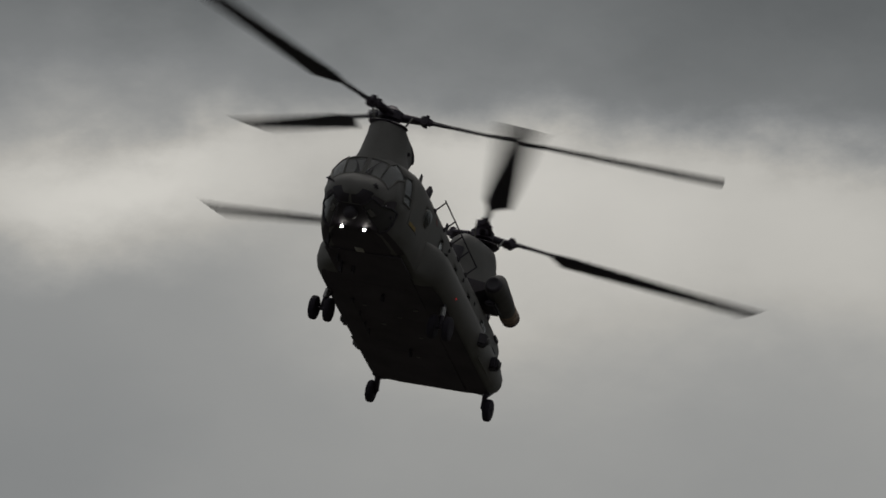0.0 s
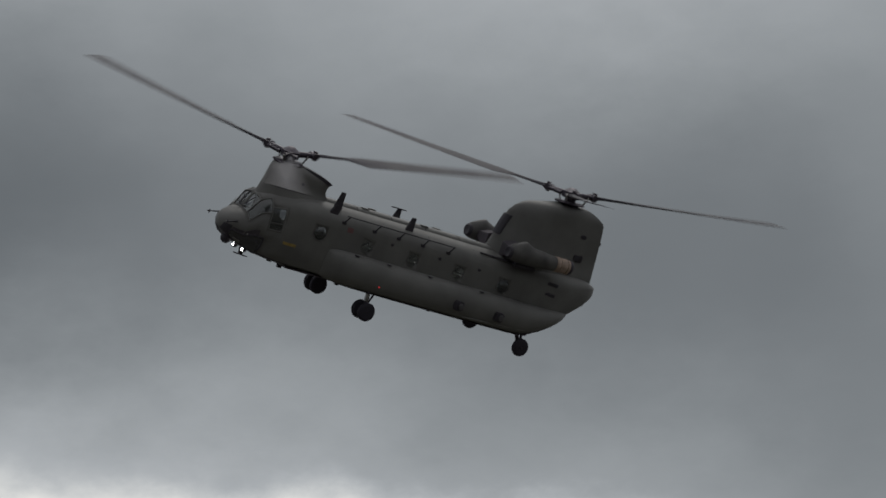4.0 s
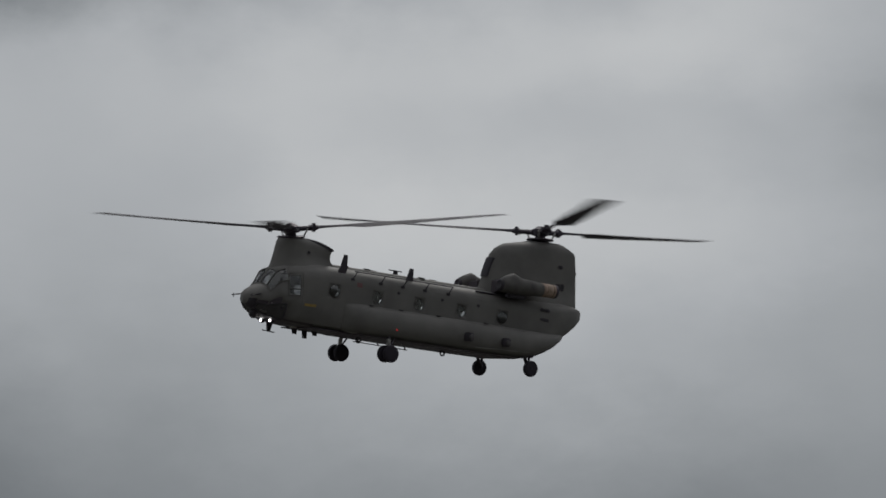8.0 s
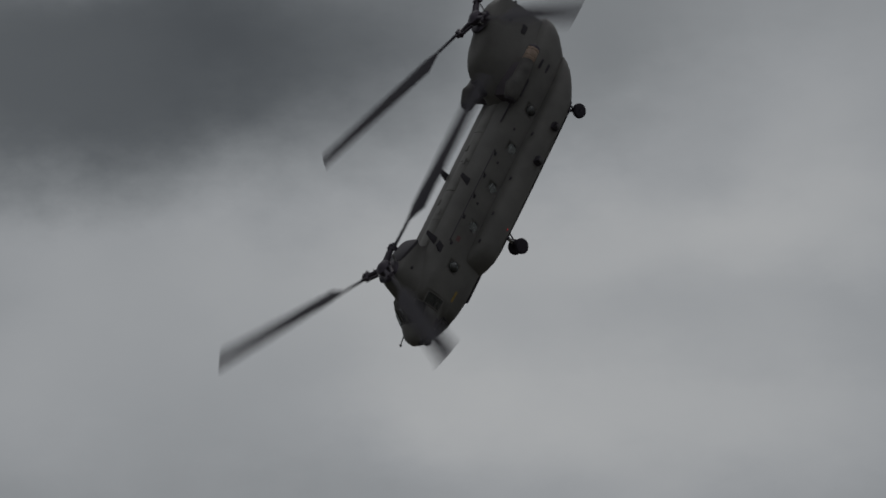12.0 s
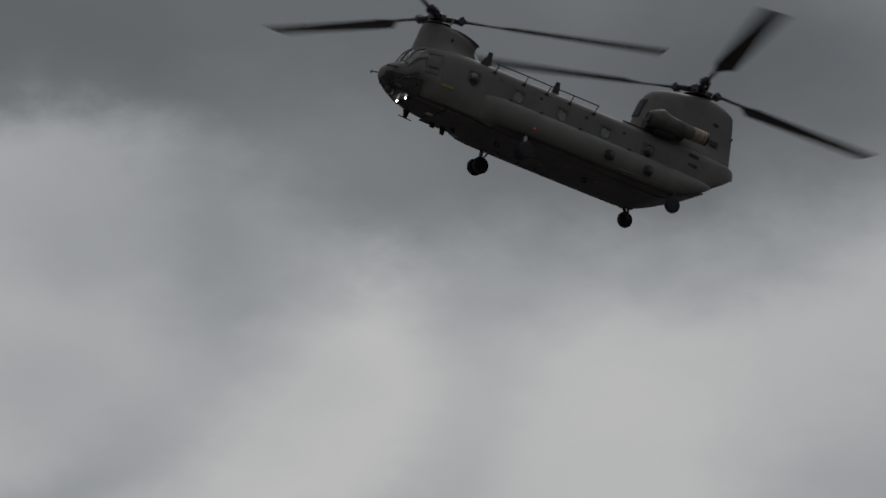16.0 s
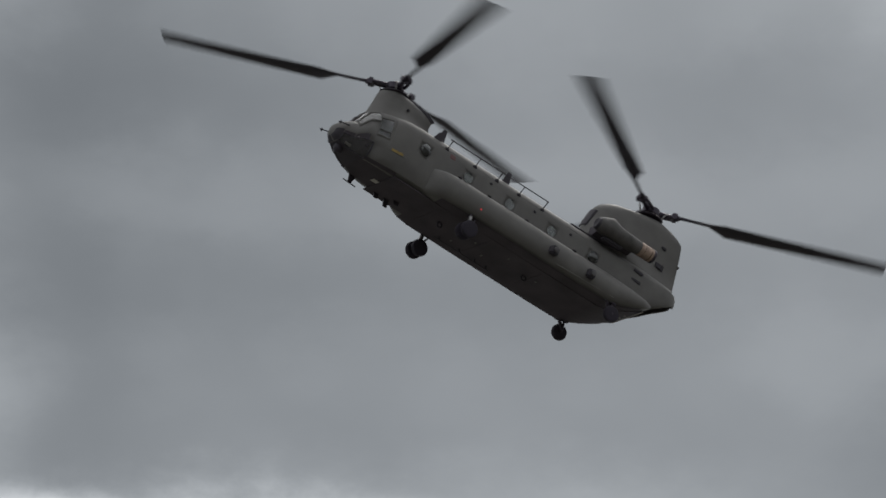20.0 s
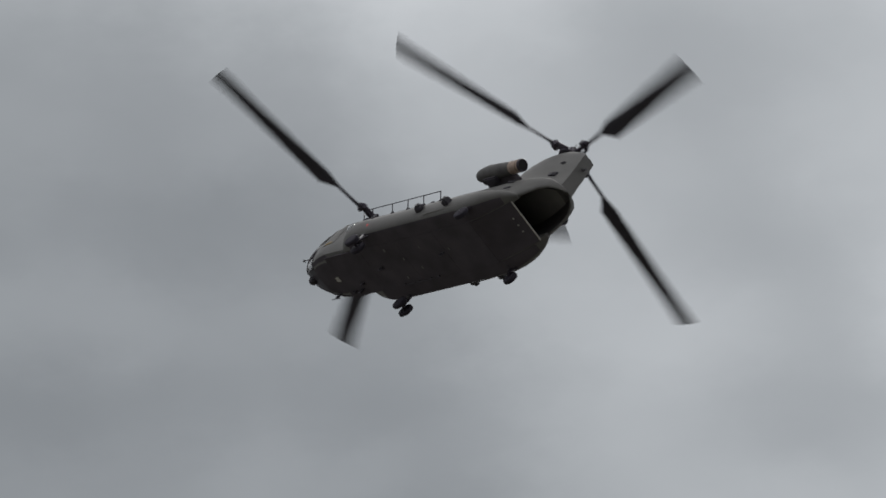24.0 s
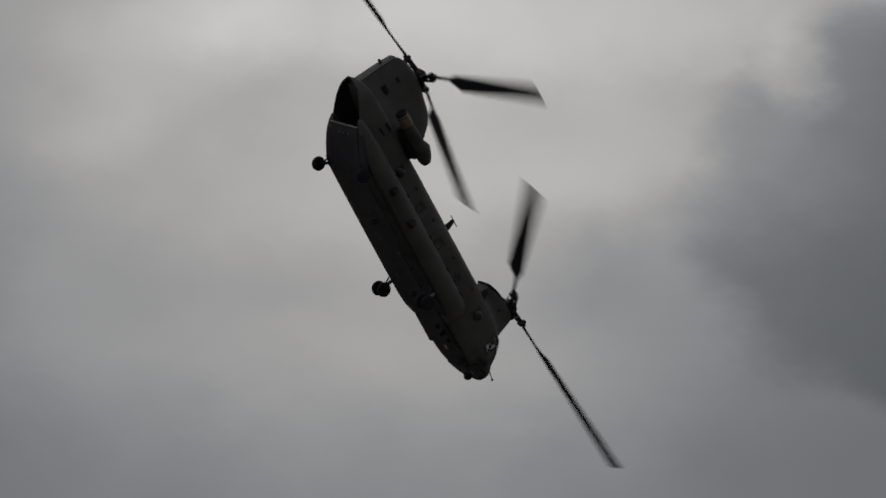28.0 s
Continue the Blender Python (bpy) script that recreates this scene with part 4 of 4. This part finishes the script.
def build_roof(heli):
    # drive shaft cover along the spine, in sections
    for x0, x1 in ((3.78, 2.4), (2.37, 0.9), (0.87, -0.6), (-0.63, -2.1), (-2.13, -3.7)):
        bm = bmesh.new()
        arc = [(0.34, 2.62), (0.31, 2.70), (0.20, 2.77), (0, 2.79), (-0.20, 2.77), (-0.31, 2.70), (-0.34, 2.62)]
        loft(bm, [[Vector((x, a, b)) for a, b in arc] for x in (x0, x0 - 0.02, x1 + 0.02, x1)])
        part("shaft_cover", bm, DRAB_PALE, heli, "faded drab cover along the spine")
    bm = bmesh.new()
    rod(bm, (-2.7, 0.95, 2.56), (-4.2, 1.0, 2.54), 0.03, n=8)
    part("roof_pipe", bm, BLACK, heli, "dark pipe along the roof edge")
    # blade aerials on the spine
    for x, y, z, h, t_bar in ((3.43, 0.61, 2.60, 0.56, False), (-0.03, -0.90, 2.56, 0.42, True), (0.40, 0.80, 2.56, 0.46, False)):
        bm = bmesh.new()
        fin(bm, [(x + 0.16, z), (x - 0.16, z), (x - 0.14, z + 0.03 + h), (x + 0.03, z + 0.03 + h)], y, 0.035)
        ob = part("blade_aerial", bm, BLACK, heli, "black blade aerial on the spine")
        if t_bar:
            bm = bmesh.new()
            rod(bm, (x + 0.30, y, z + 0.03 + h), (x - 0.34, y, z + 0.03 + h), 0.022, n=6)
            part("aerial_bar", bm, BLACK, ob, "thin cross bar of the aerial")
    for x, y in ((2.0, 0.12), (1.5, -0.2), (-0.6, 0.15), (-1.3, -0.1)):
        bm = bmesh.new()
        block(bm, (x, y, 2.79), (0.30, 0.16, 0.06), 0.02)
        part("roof_fitting", bm, DRAB_PALE, heli, "small roof fitting")
    # hand rail on the port shoulder
    bm = bmesh.new()
    rod(bm, (3.45, 1.46, 2.53), (-1.26, 1.46, 2.53), 0.022, n=6)
    rail = part("hand_rail", bm, BLACK, heli, "thin black hand rail along the roof shoulder")
    for x in (3.33, 2.0, 0.95, -0.11, -1.24):
        bm = bmesh.new()
        rod(bm, (x, 1.46, 2.53), (x, 1.20, 2.24), 0.022, n=6)
        block(bm, (x, 1.19, 2.24), (0.16, 0.10, 0.10), 0.015)
        part("rail_post", bm, BLACK, rail)
    for side in (1, -1):
        bm = bmesh.new()
        fin(bm, [(3.98, 2.36), (3.62, 2.36), (3.52, 2.72), (3.78, 2.76)], 0.98 * side, 0.08, 0.15 * side)
        part("shoulder_aerial", bm, BLACK, heli, "stubby black aerial on the shoulder")
        for x in (1.15, -0.95, -2.7):
            bm = bmesh.new()
            block(bm, (x, side * 1.262, 1.98), (0.12, 0.05, 0.10), 0.02)
            part("flank_fitting", bm, BLACK, heli, "small dark flank fitting")


def build_nose(heli):
    for side in (1, -1):
        bm = bmesh.new()
        turned(bm, [(0.05, 0.07), (0.0, 0.085), (-0.06, 0.08), (-0.12, 0.04)], "x", 16)
        can = part("landing_light", bm, HUBM, heli, "landing light under the nose, lit")
        LIGHTS.append((can, 6.32, 0.32 * side, 0.24))
        bm = bmesh.new()
        turned(bm, [(0.052, 0.042), (0.07, 0.03), (0.08, 0.01)], "x", 16)
        part("lens", bm, LAMP, can, "bright white lit lens")
        bm = bmesh.new()
        rod(bm, (-0.04, 0, 0.04), (-0.02, 0, 0.26), 0.025, n=8)
        part("lamp_stalk", bm, BLACK, can)
        # probes
    for side in (1, -1):
        bm = bmesh.new()
        rod(bm, (6.98, 0.60 * side, 1.22), (7.62, 0.66 * side, 1.08), 0.032, 0.018, 8)
        rod(bm, (7.54, 0.655 * side, 1.02), (7.54, 0.655 * side, 1.16), 0.018, n=6)
        rod(bm, (7.54, 0.58 * side, 1.10), (7.54, 0.73 * side, 1.10), 0.018, n=6)
        part("nose_probe", bm, BLACK, heli, "thin black air-data probe on the nose")
    # sensor turret and knobs round the chin
    bm = bmesh.new()
    turned(bm, [(0.0, 0.17), (-0.14, 0.20), (-0.24, 0.17), (-0.32, 0.08)], "z", 18, 6.95, 0.0)
    t = part("chin_turret", bm, BLACK, heli, "black sensor ball under the chin")
    t.matrix_basis = pose(0, 0, 0.58)
    for x, y, z, r in ((7.26, 0.36, 0.78, 0.05), (7.26, -0.36, 0.78, 0.05), (6.95, 0.42, 0.56, 0.05), (6.95, -0.42, 0.56, 0.05), (6.72, 0.80, 0.88, 0.05), (6.72, -0.80, 0.88, 0.05), (6.3, 0.93, 0.72, 0.05), (6.3, -0.93, 0.72, 0.05)):
        bm = bmesh.new()
        block(bm, (x, y, z), (2 * r, 2 * r, 2 * r), 0.03)
        part("chin_sensor", bm, ALU if z > 0.85 else BLACK, heli, "small round warning sensor")
    # aerials under the nose
    bm = bmesh.new()
    fin(bm, [(5.72, -0.08), (5.58, -0.08), (5.46, 0.34), (5.80, 0.34)], -0.80, 0.035)
    t_fin = part("chin_aerial", bm, BLACK, heli, "black T-shaped aerial under the nose")
    bm = bmesh.new()
    rod(bm, (5.94, -0.80, -0.08), (5.36, -0.80, -0.11), 0.022, n=6)
    part("aerial_bar", bm, BLACK, t_fin, "thin cross bar of the aerial")
    for x, h, y in ((4.46, 0.22, -0.78), (3.98, 0.34, -0.77), (3.70, 0.20, -0.5)):
        bm = bmesh.new()
        fin(bm, [(x - 0.10, 0.17 - h), (x + 0.06, 0.17 - h), (x + 0.16, 0.20), (x - 0.10, 0.20)], y, 0.04)
        part("belly_aerial", bm, BLACK, heli, "black blade aerial under the belly")
    # markings
    for side in (1, -1):
        if side > 0:
            part("door_marking", hull_patch(5.45, 4.95, 5.05, 5.30, 0.022, side), YELLOW, heli, "faded yellow stencil below the cockpit")
        part("roundel", hull_patch(3.12, 2.88, 6.95, 7.7, 0.008, side), PINK, heli, "faded dull red roundel")
        part("nose_panel", hull_patch(7.0, 6.78, 2.6, 3.4, 0.008, side), DRAB_PALE, heli, "pale nose panel")
        # crew door outline and panel lines
        part("crew_door", hull_patch(5.55, 4.75, 5.0, 8.6, 0.012, side, 3, 6), DRAB, heli, "drab crew door panel set in the flank")
        for x0, x1 in ((3.6, 2.7), (1.55, 0.7), (-0.45, -1.3), (-2.45, -3.3)):
            part("skin_panel", hull_patch(x0, x1, 8.1, 10.6, 0.007, side, 3, 5), DRAB, heli, "riveted roof skin panel")
    for side in (1, -1):
        # patches that paint the shade of the lower nose onto the hull
        part("nose_shade", hull_patch(7.43, 7.22, 0.3, 6.0, 0.006, side, 3, 8), BLACK, heli, "lower nose with its shade painted black")
        part("nose_shade", hull_patch(7.19, 6.35, 5.08, 5.7, 0.006, side, 6, 3), SHADED_DRAB, heli, "band of painted shade over the chin glazing")
        part("nose_shade", hull_patch(7.19, 6.2, 0.0, 1.92, 0.006, side, 6, 3), BLACK, heli, "skin between the chin glazing, shade painted black")
        # hull corners by the ramp and below the nose, darkened as if in shade
        part("ramp_side_shade", hull_patch(-4.75, -6.5, 1.6, 3.5, 0.006, side, 6, 4), SHADED_DRAB, heli, "skin beside the ramp with shade painted on")
        part("chin_shade", hull_patch(6.2, 4.88, 0.0, 2.9, 0.008, side, 5, 4), SHADED_DRAB, heli, "skin under the nose with shade painted on")
    for side in (1, -1):
        bm = bmesh.new()
        pts = [skin(6.80 - 0.25 * q / 4, 12.6 - 1.3 * q / 4, 0.045, side) for q in range(5)]
        for a, b in zip(pts, pts[1:]):
            rod(bm, a, b, 0.016, n=6)
        rod(bm, skin(6.84, 11.9, 0.03, side), pts[2], 0.014, n=6)
        part("windscreen_wiper", bm, BLACK, heli, "thin black wiper on the windscreen")


def blade_mesh():
    """One blade along +x: thin shank, swept-in root, then a broad constant chord."""
    bm = bmesh.new()
    rows = []
    for r, chord, thick, shift, twist in ((0.95, 0.16, 0.15, 0.0, 10), (1.6, 0.15, 0.11, 0.0, 10), (2.25, 0.17, 0.10, 0.0, 9), (2.55, 0.42, 0.10, -0.06, 9), (2.95, 0.80, 0.10, -0.16, 8), (4.5, 0.81, 0.085, -0.16, 6),
                                          (6.5, 0.81, 0.075, -0.16, 3), (8.6, 0.81, 0.065, -0.16, 0.5), (9.14, 0.81, 0.055, -0.18, 0)):
        droop = 0.046 * r + 0.0009 * r * r
        t = radians(twist)
        sec = [(0.5, 0), (0.40, 0.38), (0.20, 0.5), (-0.15, 0.36), (-0.5, 0.04), (-0.5, -0.04), (-0.15, -0.3), (0.20, -0.42), (0.40, -0.34)]
        ring = []
        for a, b in sec:
            y, z = a * chord + shift, b * thick
            ring.append(Vector((r, y * math.cos(t) - z * math.sin(t), y * math.sin(t) + z * math.cos(t) + droop)))
        rows.append(ring)
    loft(bm, rows)
    return bm


def build_rotor(heli, name, label):
    bm = bmesh.new()
    turned(bm, [(-0.42, 0.30), (-0.36, 0.36), (-0.30, 0.20), (-0.16, 0.20), (-0.12, 0.34), (0.10, 0.34), (0.16, 0.22), (0.24, 0.10)], "z", 20)
    hub = part(name, bm, HUBM, heli, label)
    bm = bmesh.new()
    turned(bm, [(-0.34, 0.52), (-0.30, 0.56), (-0.26, 0.50)], "z", 24)
    part("swashplate", bm, HUBM, hub, "dark swashplate ring")
    blades = []
    for j in range(3):
        turn = Matrix.Rotation(2 * math.pi * j / 3, 4, "Z")
        bm = blade_mesh()
        if name == "rear_rotor":
            bmesh.ops.scale(bm, vec=(1, -1, 1), verts=bm.verts[:])
        b = part("blade", bm, BLADE, hub, "long dark grey rotor blade")
        b.matrix_basis = turn
        blades.append(b)
        bm = bmesh.new()
        rod(bm, (0.25, 0, 0), (1.15, 0, 0.05), 0.11, 0.08, 10)
        block(bm, (0.98, 0, 0.05), (0.26, 0.30, 0.34), 0.08)
        rod(bm, (0.92, -0.20, 0.04), (0.92, 0.20, 0.04), 0.12, n=10)
        a = part("blade_grip", bm, HUBM, hub, "steel grip with its hinge")
        a.matrix_basis = turn
        bm = bmesh.new()
        rod(bm, (0.30, 0.24, -0.02), (0.86, 0.20, 0.03), 0.065, n=10)
        a = part("lag_damper", bm, HUBM, hub, "short lag damper")
        a.matrix_basis = turn
        bm = bmesh.new()
        rod(bm, (0.46, -0.16, -0.30), (0.62, -0.22, 0.02), 0.03, n=8)
        a = part("pitch_link", bm, STEEL, hub, "thin pitch link")
        a.matrix_basis = turn
    return hub, blades


def build_helicopter():
    heli = new("helicopter")
    heli.empty_display_size = 1.0
    tagged(heli, label="olive drab tandem-rotor transport helicopter in flight, landing lights on", category="helicopter")
    build_hull(heli)
    build_belly(heli)
    for side in (1, -1):
        build_sponson(heli, side)
        build_gear(heli, side)
        build_engine(heli, side)
    build_pylons(heli)
    build_roof(heli)
    build_nose(heli)
    front = build_rotor(heli, "front_rotor", "front rotor head with dark hub and three blades")
    rear = build_rotor(heli, "rear_rotor", "rear rotor head with dark hub and three blades")
    for nm, c, tilt in (("mast", (5.65, 0, 3.90), FRONT_TILT), ("mast", (-6.2, 0, 5.36), REAR_TILT)):
        bm = bmesh.new()
        turned(bm, [(-0.52, 0.42), (-0.40, 0.38), (-0.36, 0.18), (-0.05, 0.15)], "z", 20)
        m = part(nm, bm, HUBM, heli, "dark rotor mast and collar")
        m.matrix_basis = pose(*c, 0, tilt, 0)
    return heli, front, rear


LIGHTS = []
FRONT_HUB, REAR_HUB = (5.65, 0, 3.90), (-6.2, 0, 5.36)
FRONT_TILT, REAR_TILT = 6.0, 2.0
build_ground()
HELI, FRONT, REAR = build_helicopter()


# ---------------------------------------------------------------- what moves
def between(rows, t):
    """The row at t seconds, evenly between its neighbours in time."""
    k = min(max(0, sum(1 for r in rows if r[0] <= t) - 1), len(rows) - 2)
    a, b = rows[k], rows[k + 1]
    f = min(max((t - a[0]) / (b[0] - a[0]), 0), 1)
    return [p + (q - p) * f for p, q in zip(a[1:], b[1:])]


def flight_at(t):
    """The helicopter's pose at t seconds, between its rows."""
    k = min(max(0, sum(1 for r in FLIGHT if r[0] <= t) - 1), len(FLIGHT) - 2)
    (t0, a), (t1, b) = FLIGHT[k], FLIGHT[k + 1]
    return a.lerp(b, (t - t0) / (t1 - t0))


def height_angle(p):
    """Degrees by which the place p stands above the level of the eye."""
    d = p - Vector(EYE)
    return math.degrees(math.atan2(d.z, math.hypot(d.x, d.y)))


def motions():
    walk(HELI, FLIGHT)
    spin = [i / FPS for i in range(int(28.0 * FPS) + 1)]
    for (hub, blades), place, lean, way in ((FRONT, FRONT_HUB, 0, 1), (REAR, REAR_HUB, 2, -1)):
        turns, swings = [], [[] for _ in blades]
        for t in spin:
            body = flight_at(t)
            level = height_angle(body @ Vector((0, 0, 1.5)))
            caught = SWEEP * (level - height_angle(body @ Vector(place)))
            leans = between(LEANS, t)
            head = pose(*place, leans[lean], leans[lean + 1], 0) @ Matrix.Rotation(way * radians(between(TURNS, t)[0] + caught), 4, "Z")
            turns.append((t, head))
            for j, rows in enumerate(swings):
                late = 0.0
                for _ in range(3):
                    root = Matrix.Rotation(2 * math.pi * j / 3 + way * radians(late), 4, "Z")
                    late = SWEEP * (level - height_angle(body @ head @ root @ Vector((7.5, 0, 0.4)))) - caught
                rows.append((t, root))
        walk(hub, turns)
        for blade, rows in zip(blades, swings):
            walk(blade, rows)
    # the landing lights swing up into the chin when they are put out
    for can, x, y, z in LIGHTS:
        walk(can, [(0.0, pose(x, y, z)), (16.4, pose(x, y, z)), (16.8, pose(x, y, z + 0.34, 0, -80, 0)), (28.0, pose(x, y, z + 0.34, 0, -80, 0))])


motions()
